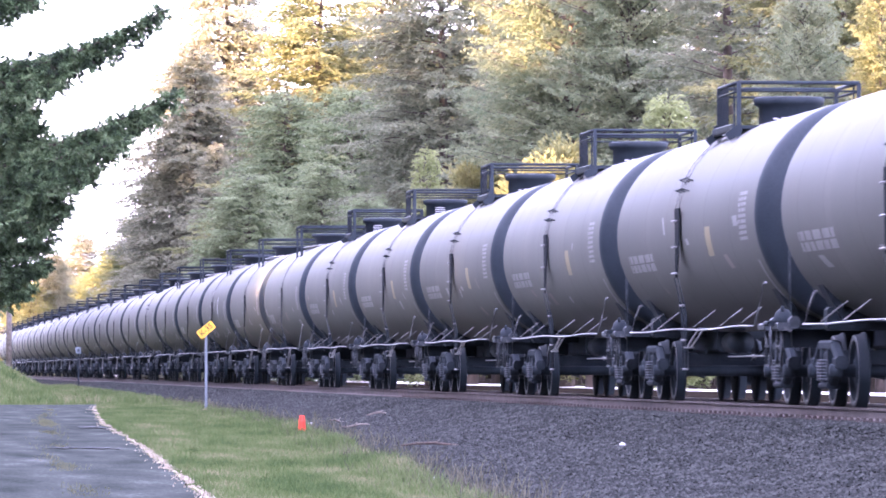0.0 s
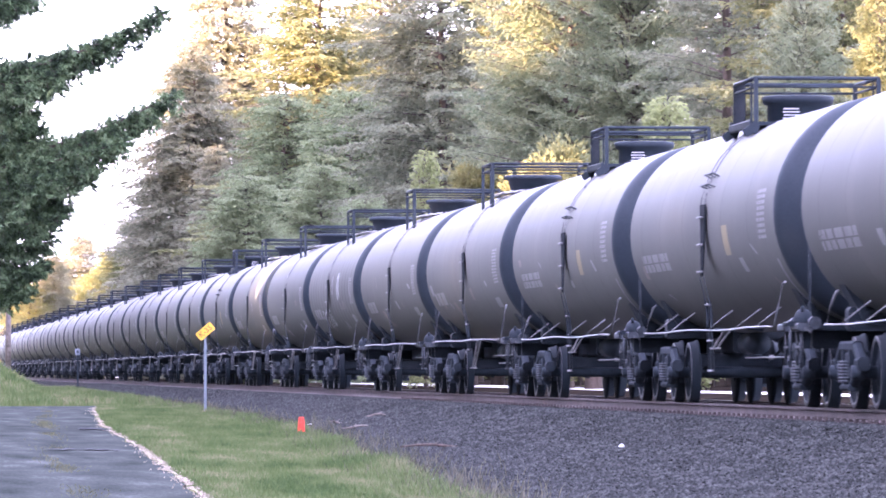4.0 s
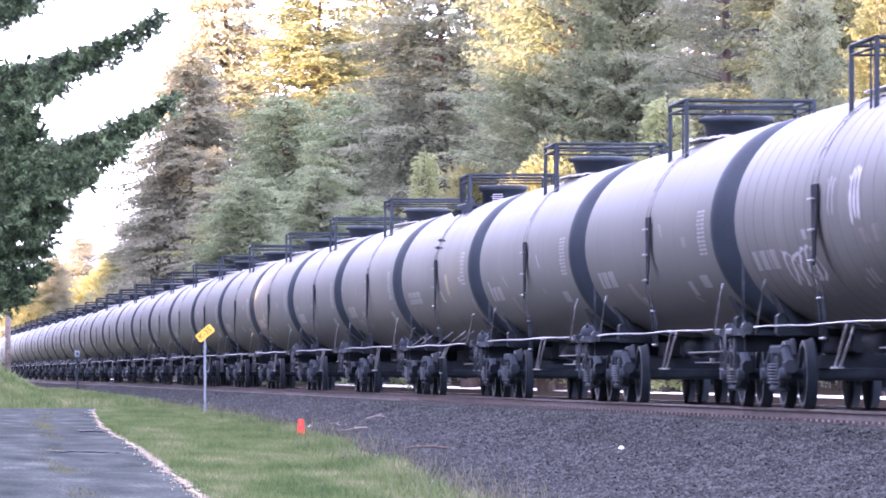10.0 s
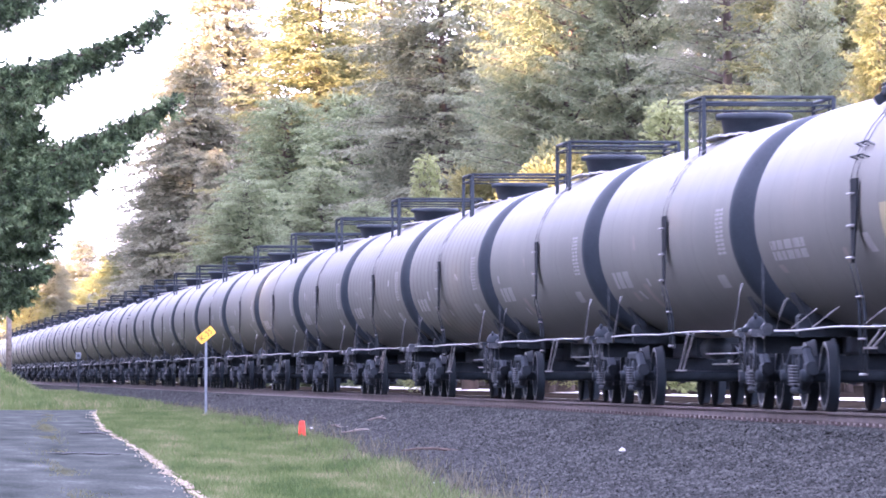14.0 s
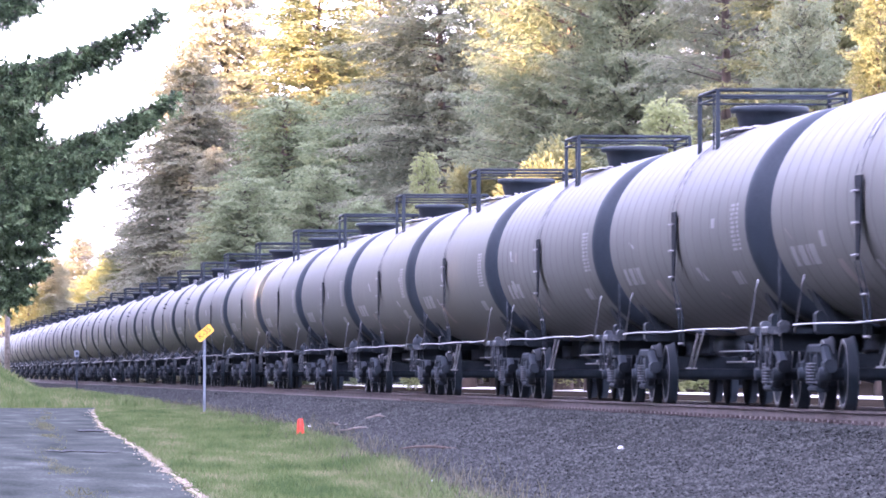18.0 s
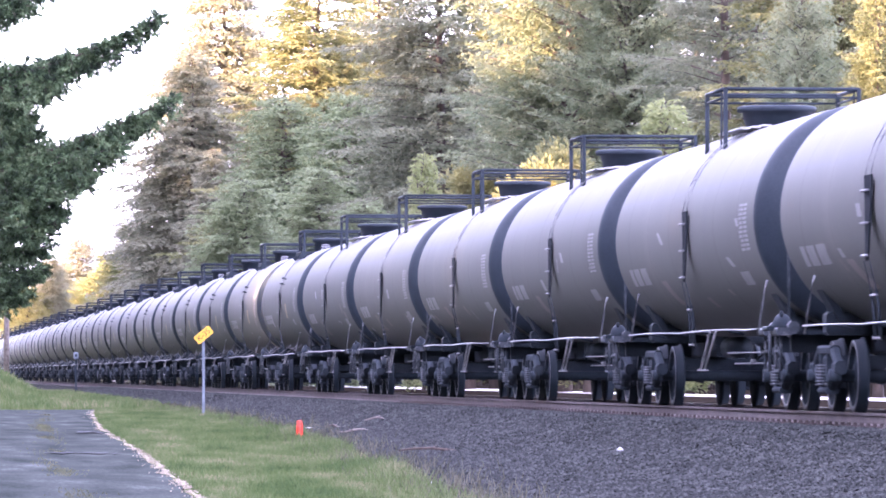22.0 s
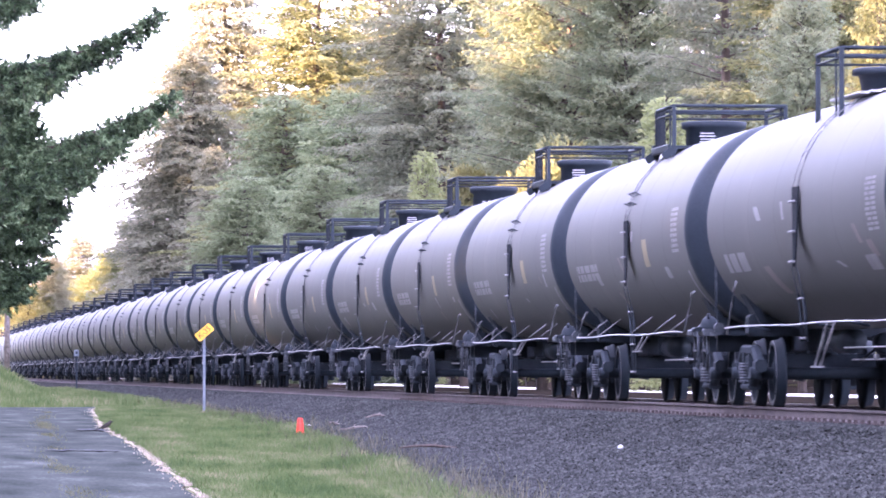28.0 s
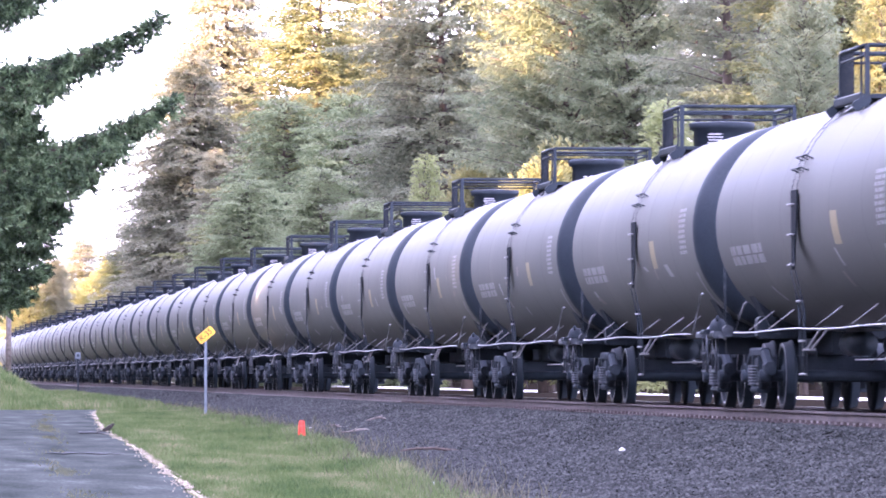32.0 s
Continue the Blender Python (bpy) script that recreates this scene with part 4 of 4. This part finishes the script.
def build_wood():
    rnd = random.Random(11)
    size = {"fir": 26, "spruce": 22, "brown": 28, "dark": 27, "open": 27, "soft": 19, "bush": 6, "young": 6}
    for kind, px, dist, h, wide in WOOD:
        plant(kind, spot(px, dist), dist, h / size[kind], rnd.uniform(0, 360), wide=wide)
    # a second row deeper in the wood
    for i in range(26):
        d = 190 + 24 * i
        x = 44 + rnd.uniform(-6, 8)
        way = x * F / d - 228
        if 1120 < way < 1310 or 470 < way < 520:
            continue
        plant(("fir", "spruce", "fir", "dark")[i % 4], x, d, rnd.uniform(0.7, 0.95), rnd.uniform(0, 360), wide=1.45)
    rnd = random.Random(12)
    # an unseen tree line added on the camera's side to shade the track
    for i in range(200):
        y = -210 + 3.9 * i + rnd.uniform(-1.2, 1.2)
        x = -24 + rnd.uniform(-2, 2) - (0, 7, 14)[i % 3]
        kind = ("spruce", "fir", "spruce")[i % 3]
        h = rnd.uniform(18.5, 27.5) + 2.5 * smooth(100, 70, y) + 5.0 * smooth(170, 176, y) - 2.0 * smooth(190, 195, y) + 1.8 * smooth(206, 212, y)
        h += 4.5 * smooth(133, 138, y) * smooth(160, 155, y)
        # lower stretches let the sun through to chosen trees and bushes
        if abs(y - 117) < 10:
            h = (18, 19.5, 21)[i % 3]
        elif abs(y - 187.4 - 0.593 * x) < 5.5:
            h = (12.5, 13.8, 15.2)[i % 3]
        elif abs(y - 230.0 - 0.593 * x) < 2.5:
            h = (14.5, 16.0, 17.5)[i % 3]
        plant(kind, x, y, h / size[kind], rnd.uniform(0, 360), "unseen conifer added across the lane for its shade", "tree row across the lane", 1.75, M_ROW)
    # more unseen trees, added to block a sun streak on the cars
    for x, y in ((-28, 182), (-27, 186), (-29, 190), (-35, 179)):
        plant("spruce", x, y, 1.0, 40 * y, "unseen conifer added across the lane for its shade", "tree row across the lane", 1.75, M_ROW)


build_wood()


# ---- things along the line ----
def build_sign():
    x, y = spot(355, 166), 166.0
    z = ground_z(x, y)
    t = thing("line_sign", "yellow tilted railway sign on a grey metal post", "sign", "", pose(x, y, z))
    s = Shape().box((0, 0, 1.05), (0.065, 0.04, 2.3), None, 0.01)
    part("post", s, M_POST, t)
    plate = part("plate", Shape().box((0, 0, 0), (0.50, 0.012, 0.24), None, 0.03), M_SIGN, t, "yellow plate with black lettering", pose(0, -0.04, 2.17, 0, -40, 0))
    cu = bpy.data.curves.new("text", "FONT")
    cu.body, cu.size, cu.align_x, cu.align_y, cu.extrude = "K-35", 0.20, "CENTER", "CENTER", 0.002
    tmp = new("tmp", cu)
    me = bpy.data.meshes.new_from_object(tmp)
    bpy.data.objects.remove(tmp)
    me.materials.append(M_INK)
    part("lettering", me, None, plate, "black letters", pose(0, -0.012, 0, 90, 0, 0))


build_sign()


def build_marker():
    x, y = spot(524, 119), 119.0
    t = thing("marker_stub", "short bright orange plastic marker stub in the grass", "marker", "", pose(x, y, ground_z(x, y)))
    s = Shape()
    s.lathe([(-0.05, 0.090), (0.27, 0.062), (0.385, 0.052), (0.40, 0.045), (0.40, 0.001)], "Z", 12)
    part("body", s, M_ORANGE, t)
    s = Shape()
    s.lathe([(0.285, 0.069), (0.31, 0.066), (0.31, 0.05), (0.285, 0.05)], "Z", 12)
    part("collar", s, M_ORANGE, t, "faded orange ring")


def build_litter():
    def lump(name, label, cat, px, dist, mat, size, seed):
        rnd = random.Random(seed)
        x = spot(px, dist)
        s = Shape()
        n, verts = 7, []
        for r, z in ((0.6, 0.0), (1.0, 0.3), (0.75, 0.75), (0.3, 1.0)):
            for j in range(n):
                a = 6.283 * j / n
                q = rnd.uniform(0.75, 1.2)
                verts.append((size[0] * r * q * math.cos(a), size[1] * r * q * math.sin(a), size[2] * z * rnd.uniform(0.8, 1.1)))
        faces = [(i * n + j, i * n + (j + 1) % n, (i + 1) * n + (j + 1) % n, (i + 1) * n + j) for i in range(3) for j in range(n)]
        faces += [tuple(range(n))[::-1], tuple(range(3 * n, 4 * n))]
        ob = part(name, s.add(verts, faces), mat, None, "", pose(x, dist, ground_z(x, dist) + 0.04))
        tagged(ob, label, cat)
    lump("crumpled_paper", "crumpled white paper lying on the ballast", "litter", 1091, 82, M_PALE, (0.045, 0.05, 0.05), 1)
    lump("crumpled_paper", "scrap of white paper at the grass edge", "litter", 755, 78, M_PALE, (0.03, 0.03, 0.04), 2)
    lump("pale_stone", "small pale stone beside the orange marker", "stone", 541, 131, M_PALE, (0.07, 0.07, 0.03), 3)
    for px, dist, ln, rz, seed in ((620, 122, 0.62, 12, 4), (660, 128, 0.5, -8, 5), (770, 97, 1.25, 5, 6), (590, 128, 0.4, 20, 7)):
        rnd = random.Random(seed)
        x = spot(px, dist)
        s = Shape()
        pts = [(ln * (i / 5 - 0.5), rnd.uniform(-0.05, 0.05), 0.02 + 0.03 * math.sin(i * 1.1 + seed)) for i in range(6)]
        s.tube(pts, [0.012, 0.022, 0.026, 0.022, 0.018, 0.006], 6)
        s.tube([pts[2], (pts[2][0] + 0.12, 0.12, 0.09)], [0.012, 0.004], 4)
        ob = part("fallen_stick", s, M_WOOD if px < 700 else M_BARK, None, "", pose(x, dist, ground_z(x, dist) + 0.05, 0, 0, rz))
        tagged(ob, "grey weathered stick on the stones" if px < 700 else "dark crooked stick on the ballast", "stick", "fallen sticks")


build_marker()
build_litter()


def build_post_plate():
    """A small square plate on a thin post before the far cars."""
    x, y = spot(131, 300), 300.0
    z = ground_z(x, y)
    t = thing("mile_post", "small pale plate on a thin dark post", "sign", "", pose(x, y, z))
    part("post", Shape().box((0, 0, 0.9), (0.08, 0.05, 2.1), None, 0.01), M_DUSTY, t)
    part("plate", Shape().box((0, -0.04, 1.95), (0.24, 0.012, 0.30), None, 0.01), M_POST, t, "pale grey plate")
    part("border", Shape().box((0, -0.05, 1.95), (0.12, 0.012, 0.14), None, 0.01), M_DUSTY, t, "dark centre")


def build_pole():
    x, y = spot(9, 330), 330.0
    z = ground_z(x, y)
    t = thing("utility_pole", "dark weathered wooden pole beside the track", "pole", "", pose(x, y, z))
    part("shaft", Shape().tube([(0, 0, -0.3), (0.02, 0, 4), (0, 0, 8.5)], [0.16, 0.14, 0.11], 10), M_WOOD, t)
    part("crossarm", Shape().box((0, 0, 7.9), (2.0, 0.10, 0.12), None, 0.02), M_BARK, t)


build_post_plate()
build_pole()


# ---- the spruce that hangs into the view ----
def build_near_spruce():
    y = 128.0
    x = spot(-95, y)
    z0 = ground_z(x, y)
    t = thing("overhanging_spruce", "dark green spruce with upswept limbs over the lane", "spruce tree", "", pose(x, y, z0))
    trunk = Shape()
    trunk.tube([(0, 0, -0.3), (0.05, 0, 5), (0, 0, 14)], [0.24, 0.18, 0.04], 10)
    part("trunk", trunk, M_BARK, t)
    rnd = random.Random(21)
    # height on the trunk, reach towards the lane, rise to the tip, drop of the hanging twigs, swing, where the twigs begin
    limbs = [
        (8.75, 2.2, 0.25, 0.62, 0.0, 0.10), (9.3, 1.95, 0.4, 0.6, 0.12, 0.2), (8.6, 1.7, 0.0, 0.6, -0.1, 0.3),
        (7.05, 4.3, 1.35, 0.80, -0.05, 0.12), (7.3, 2.7, 0.35, 0.85, 0.14, 0.2), (7.0, 2.3, 0.15, 0.9, -0.15, 0.3), (7.1, 3.3, 0.75, 0.7, 0.06, 0.2),
        (6.2, 1.75, 0.15, 0.8, 0.05, 0.4), (6.35, 1.6, 0.1, 0.9, -0.1, 0.4), (5.9, 1.9, 0.15, 0.8, 0.12, 0.4),
        (5.35, 4.55, 1.45, 0.95, 0.03, 0.10), (5.25, 3.5, 0.55, 1.15, -0.10, 0.15), (5.6, 2.2, 0.2, 1.0, 0.2, 0.3), (5.0, 2.8, 0.2, 0.9, 0.1, 0.25), (5.3, 3.9, 0.95, 0.85, 0.10, 0.2), (4.9, 2.1, 0.1, 0.9, -0.2, 0.3),
        (4.4, 2.4, 0.15, 0.75, 0.0, 0.3), (4.2, 2.2, 0.05, 0.7, -0.1, 0.35), (3.7, 2.05, 0.1, 0.55, 0.12, 0.35), (3.3, 1.95, 0.0, 0.5, 0.0, 0.45), (2.85, 1.6, 0.0, 0.45, 0.0, 0.5),
    ]
    for h, reach, rise, drop, az, start in limbs:
        v, f = [], []
        wood = Shape()
        def along(u):
            r = reach * u
            return Vector((r * math.cos(az), r * math.sin(az), h + rise * (0.45 * u + 0.55 * u * u) - 0.10 * math.sin(u * 3.14)))
        wood.tube([along(i / 7) for i in range(8)], [0.06 * (1 - 0.85 * i / 7) for i in range(8)], 6)
        n = int(reach * 38)
        for i in range(n):
            u = start + (1 - start) * (i + rnd.random()) / n
            c = along(u)
            clump = 0.55 + 0.75 * (0.5 + 0.5 * noise.noise((u * reach * 2.2, h * 3.0, 0.0)))
            upward = rnd.random() < 0.34
            if upward:
                way = Vector((rnd.uniform(0.2, 1.0), rnd.uniform(-1.0, 1.0), rnd.uniform(0.05, 0.6))).normalized()
                ln = 0.30 * clump * (1.15 - 0.6 * u) * rnd.uniform(0.4, 1.1) + 0.05
            else:
                way = Vector((rnd.uniform(-0.1, 0.55), rnd.uniform(-0.7, 0.7), -1)).normalized()
                ln = 1.25 * drop * clump * (1.08 - u) ** 0.65 * rnd.uniform(0.25, 1.0) + 0.06
            e = c + way * ln
            wood.tube([c, e], [0.008, 0.003], 3, False, False)
            k = max(3, int(ln / 0.055))
            for q in range(k):
                p = c.lerp(e, (q + rnd.random()) / k)
                # short side twigs, each a tight brush of needles
                side = Vector((rnd.gauss(0, 0.8), rnd.gauss(0, 0.8), rnd.gauss(-0.15, 0.35))).normalized()
                reach2 = rnd.uniform(0.06, 0.20) * (1.1 - 0.5 * q / k)
                for b in range(4):
                    w = p + side * (reach2 * b / 3)
                    d = (side * 0.9 + way * 0.4 + Vector((rnd.gauss(0, 0.35), rnd.gauss(0, 0.35), rnd.gauss(0, 0.35)))).normalized()
                    sprig(v, f, w, d, 0.12, 0.017, rnd, 4)
        limb = part("limb", wood, M_BARK, t)
        part("foliage", Shape().add(v, f), M_NEAR, limb, "dark green needle sprays")
    # limbs turned away from the view
    v, f = [], []
    for i in range(34):
        h = 3.2 + 10.5 * i / 34
        reach = 3.2 * (1 - i / 37)
        az = rnd.uniform(1.3, 5.0)
        for k in range(int(60 * reach)):
            u = rnd.random()
            p = Vector((reach * u * math.cos(az) + rnd.gauss(0, 0.15), reach * u * math.sin(az) + rnd.gauss(0, 0.15), h + 0.3 * u - 0.4 * rnd.random() * (1.1 - u)))
            sprig(v, f, p, Vector((rnd.gauss(0, 1), rnd.gauss(0, 1), rnd.gauss(-0.3, 0.6))).normalized(), 0.2, 0.02, rnd, 4)
    part("crown", Shape().add(v, f), M_NEAR, t)


build_near_spruce()


# ---- grass, stones, sleepers ----
def build_grass():
    rnd = random.Random(31)
    v, f, w, g = [], [], [], []
    def blade(vs, fs, x, y, h, lean, width):
        z = ground_z(x, y)
        a = rnd.uniform(0, 6.283)
        dx, dy = lean * math.cos(a), lean * math.sin(a)
        k = len(vs)
        vs.extend(((x - width, y, z - 0.02), (x + width, y, z - 0.02), (x + dx * 0.4 + width * 0.6, y + dy * 0.4, z + h * 0.6), (x + dx, y + dy, z + h), (x + dx * 0.4 - width * 0.6, y + dy * 0.4, z + h * 0.6)))
        fs.append((k, k + 1, k + 2, k + 3, k + 4))
    count = 0
    while count < 90000:
        y = 62 + 160 * rnd.random() ** 1.25
        a, b = lerp_table(ROAD_EDGE, y) + 0.12, lerp_table(GRAVEL_EDGE, y) + 0.02
        if y > ROAD_END:
            a = -1.0
        x = rnd.uniform(a, b)
        n1 = noise.noise((x * 0.7, y * 0.10, 7.0))
        edge = min(1.0, (b - x) / 1.1)
        if rnd.random() > 0.25 + 0.75 * smooth(0.0, 0.6, edge + n1 * 0.5) or n1 < -0.62:
            continue
        s = 0.5 + y / 160.0
        h = (0.05 + 0.05 * rnd.random() + 0.05 * max(0, n1)) * (1.0 + 0.9 * smooth(0.7, 0.0, (b - x) / 1.2))
        blade(v, f, x, y, h * 1.3, h * 0.6, 0.006 * s + 0.003)
        count += 1
    for i in range(30000):
        y = rnd.uniform(198, 330)
        x = rnd.uniform(1.5, lerp_table(GRAVEL_EDGE, y))
        h = rnd.uniform(0.12, 0.36)
        blade(v, f, x, y, h, h * 0.5, 0.018)
    tagged(part("grass", Shape().add(v, f), M_GRASS), "short green verge grass with paler patches", "grass", kind="stuff")
    for i in range(3600):
        y = 62 + 150 * rnd.random() ** 1.2
        b = lerp_table(GRAVEL_EDGE, y)
        x = b + rnd.gauss(0.1, 0.35)
        h = rnd.uniform(0.08, 0.26)
        blade(w, g, x, y, h, h * 0.5, 0.004 + 0.00003 * y)
    tagged(part("dry_stalks", Shape().add(w, g), M_STRAW), "thin dry grass stalks at the ballast edge", "grass", kind="stuff")
    # weeds in the cracks of the lane
    v, f = [], []
    for i in range(5200):
        y = rnd.uniform(70, 185)
        x = lerp_table([(70, 2.35), (82, 2.55), (109, 3.03), (164, 4.4), (190, 5.0)], y) + rnd.gauss(0, 0.13)
        if noise.noise((x * 1.5, y * 0.12, 2.0)) + rnd.uniform(-0.3, 0.2) < 0.05:
            continue
        h = rnd.uniform(0.005, 0.03)
        blade(v, f, x, y, h + 0.042, h, 0.008)
    tagged(part("weeds", Shape().add(v, f), M_WEED), "low weeds growing through the lane", "weeds", kind="stuff")


build_grass()


def build_stones():
    rnd = random.Random(41)
    # one block of stone shapes, turned and scaled for every stone
    forms = []
    for k in range(8):
        pts = []
        for x, y, z in ((-1, 0, 0), (1, 0, 0), (0, -1, 0), (0, 1, 0), (0, 0, 1), (0, 0, -1), (0.6, 0.6, 0.5), (-0.6, 0.55, -0.4)):
            pts.append(Vector((x * rnd.uniform(0.7, 1.2), y * rnd.uniform(0.7, 1.2), z * rnd.uniform(0.5, 0.95))))
        forms.append(pts)
    faces = [(0, 2, 4), (2, 1, 4), (1, 6, 4), (6, 3, 4), (3, 0, 4), (2, 0, 5), (1, 2, 5), (6, 1, 5), (3, 6, 5), (0, 3, 7), (5, 0, 7), (3, 5, 7)]
    v, f = [], []
    n = 0
    while n < 135000:
        y = 46 + 150 * rnd.random() ** 1.9 if n < 117000 else rnd.uniform(185, 330)
        e = lerp_table(GRAVEL_EDGE, y)
        x = rnd.uniform(e - 0.3, TRACK_X - 0.95)
        if x < e + 0.5 and rnd.random() > (x - e + 0.3) / 0.8:
            continue
        if x > TRACK_X - 1.2 and rnd.random() < 0.5:
            continue
        z = ground_z(x, y) + 0.03
        s = rnd.uniform(0.011, 0.027) * (1 + y / 330.0)
        a = rnd.uniform(0, 6.283)
        c, q = math.cos(a) * s, math.sin(a) * s
        k = len(v)
        tilt = rnd.uniform(-0.5, 0.5)
        for p in forms[n & 7]:
            v.append((x + p.x * c - p.y * q, y + p.x * q + p.y * c, z + p.z * s + p.x * s * tilt * 0.6 + s * 0.25))
        f.extend((i + k, j + k, m + k) for i, j, m in faces)
        n += 1
    st = Shape()
    st.v, st.f, st.s = v, f, [False] * len(f)
    tagged(part("ballast_stones", st, M_STONE), "loose angular grey ballast stones", "gravel", kind="stuff")


build_stones()


def build_verge_stones():
    """Crumbled pale pieces where the lane breaks off into the grass."""
    rnd = random.Random(43)
    v, f = [], []
    for i in range(3400):
        y = 66 + 130 * rnd.random() ** 1.3
        if noise.noise((y * 0.25, 2, 0)) + 0.5 * noise.noise((y * 0.9, 8, 0)) < 0.10 - 0.32 * smooth(125, 100, y):
            continue
        x = lerp_table(ROAD_EDGE, y) + 0.10 + 0.16 * noise.noise((y * 0.45, 5, 0)) + rnd.gauss(0, 0.09)
        s = rnd.uniform(0.006, 0.017)
        z = ground_z(x, y) + 0.05
        a = rnd.uniform(0, 6.283)
        k = len(v)
        for q in range(4):
            r = s * rnd.uniform(0.7, 1.3)
            v.append((x + r * math.cos(a + q * 1.57), y + r * math.sin(a + q * 1.57), z - 0.01))
        v.append((x, y, z + s * rnd.uniform(0.4, 1.0)))
        f += [(k, k + 1, k + 4), (k + 1, k + 2, k + 4), (k + 2, k + 3, k + 4), (k + 3, k, k + 4)]
    tagged(part("verge_gravel", Shape().add(v, f), M_GRIT), "pale crumbled gravel at the broken lane edge", "gravel", kind="stuff")


build_verge_stones()


def build_sleepers():
    track = tagged(new("sleepers"), "row of weathered timber sleepers under the rails", "sleepers", kind="structure")
    me = Shape().box((0, 0, -0.09), (2.6, 0.23, 0.17), None, 0.02).mesh("sleeper", M_TIE)
    plate = Shape()
    for d in (-1, 1):
        for e in (-1, 1):
            plate.box((e * 0.7525 + d * 0.11, 0, 0.0), (0.10, 0.19, 0.02))
            for q in (-1, 1):
                plate.box((e * 0.7525 + d * 0.10, q * 0.05, 0.025), (0.03, 0.03, 0.055))
    pm = plate.mesh("tie_plate", M_RAIL)
    for i in range(290):
        y = 44 + 0.52 * i
        s = part("sleeper", me, None, track, "", pose(TRACK_X, y, -0.175))
        if i < 200:
            part("tie_plate", pm, None, s)
    rest = Shape()
    for i in range(700):
        rest.box((TRACK_X, 44 + 0.52 * (290 + i), -0.265), (2.6, 0.23, 0.17))
    tagged(part("sleeper_row", rest, M_TIE, track), kind="stuff")


build_sleepers()


def build_bird():
    t = thing("bird", "small dark bird standing at the lane edge", "bird")
    s = Shape()
    s.lathe([(-0.10, 0.004), (-0.07, 0.030), (0.0, 0.050), (0.07, 0.042), (0.11, 0.012)], "X", 12, (0, 0, 0))
    part("torso", s, M_FUR, t, "", pose(0.02, 0, 0.105, 0, -35, 0))
    part("head", Shape().lathe([(-0.035, 0.004), (-0.02, 0.028), (0.01, 0.030), (0.035, 0.006)], "X", 10), M_FUR, t, "", pose(0.105, 0, 0.175))
    part("beak", Shape().lathe([(0, 0.010), (0.035, 0.001)], "X", 6), M_DUSTY, t, "", pose(0.135, 0, 0.172))
    part("tail", Shape().box((-0.09, 0, 0), (0.19, 0.05, 0.014), None, 0.005), M_FUR, t, "", pose(-0.05, 0, 0.055, 0, -14, 0))
    for d in (-1, 1):
        part("wing", Shape().box((-0.02, 0, 0), (0.17, 0.014, 0.06), None, 0.01), M_FUR, t, "", pose(0.0, d * 0.046, 0.105, 0, -32, 0))
        part("leg", Shape().tube([(0, 0, 0.08), (0.005, 0, 0.0), (0.03, 0, 0.0)], 0.005, 5), M_DUSTY, t, "", pose(0.03, d * 0.02, 0))
    return t


BIRD = build_bird()


def spin_and_roll():
    """Turn of the wheels for a distance rolled."""
    rows = []
    for i in range(0, 961):
        t = i / 30.0
        rows.append((t, travel_at(t) / 0.457))
    return rows


def travel_at(t):
    for (a, u), (b, w) in zip(TRAVEL, TRAVEL[1:]):
        if t <= b:
            return u + (w - u) * (t - a) / (b - a)
    return TRAVEL[-1][1]


def motions():
    for k, car in CARS:
        walk(car, [(t, pose(TRACK_X, car_y(k, s), 0)) for t, s in TRAVEL])
    def perch(px, y, turn, up=0.045):
        x = spot(px, y)
        return pose(x, y, ground_z(x, y) + up, 0, 0, turn)
    hidden, edge = perch(-40, 131.0, 10), perch(182, 128.5, 0)
    walk(BIRD, [(0.0, hidden), (25.2, hidden), (25.5, perch(200, 129.5, 5, 0.02)), (27.4, edge), (28.6, edge), (28.9, perch(184, 128.5, 22)), (30.4, perch(184, 128.5, 22)), (30.8, perch(183, 128.5, 8)), (32.0, perch(183, 128.5, 8))])
    turns = spin_and_roll()
    made = {}
    for k, car in CARS:
        for tr in car.children:
            if not tr.name.startswith("truck"):
                continue
            for w in tr.children:
                if not w.name.startswith("wheelset"):
                    continue
                e = 1 if w.location.y > 0 else -1
                if e not in made:
                    walk(w, [(t, Matrix.Translation((0, e * 0.889, 0.457)) @ Matrix.Rotation(a, 4, "X")) for t, a in turns])
                    made[e] = w
                else:
                    w.rotation_mode = "QUATERNION"
                    w.animation_data_create()
                    w.animation_data.action = made[e].animation_data.action
                    w.animation_data.action_slot = made[e].animation_data.action_slot


motions()
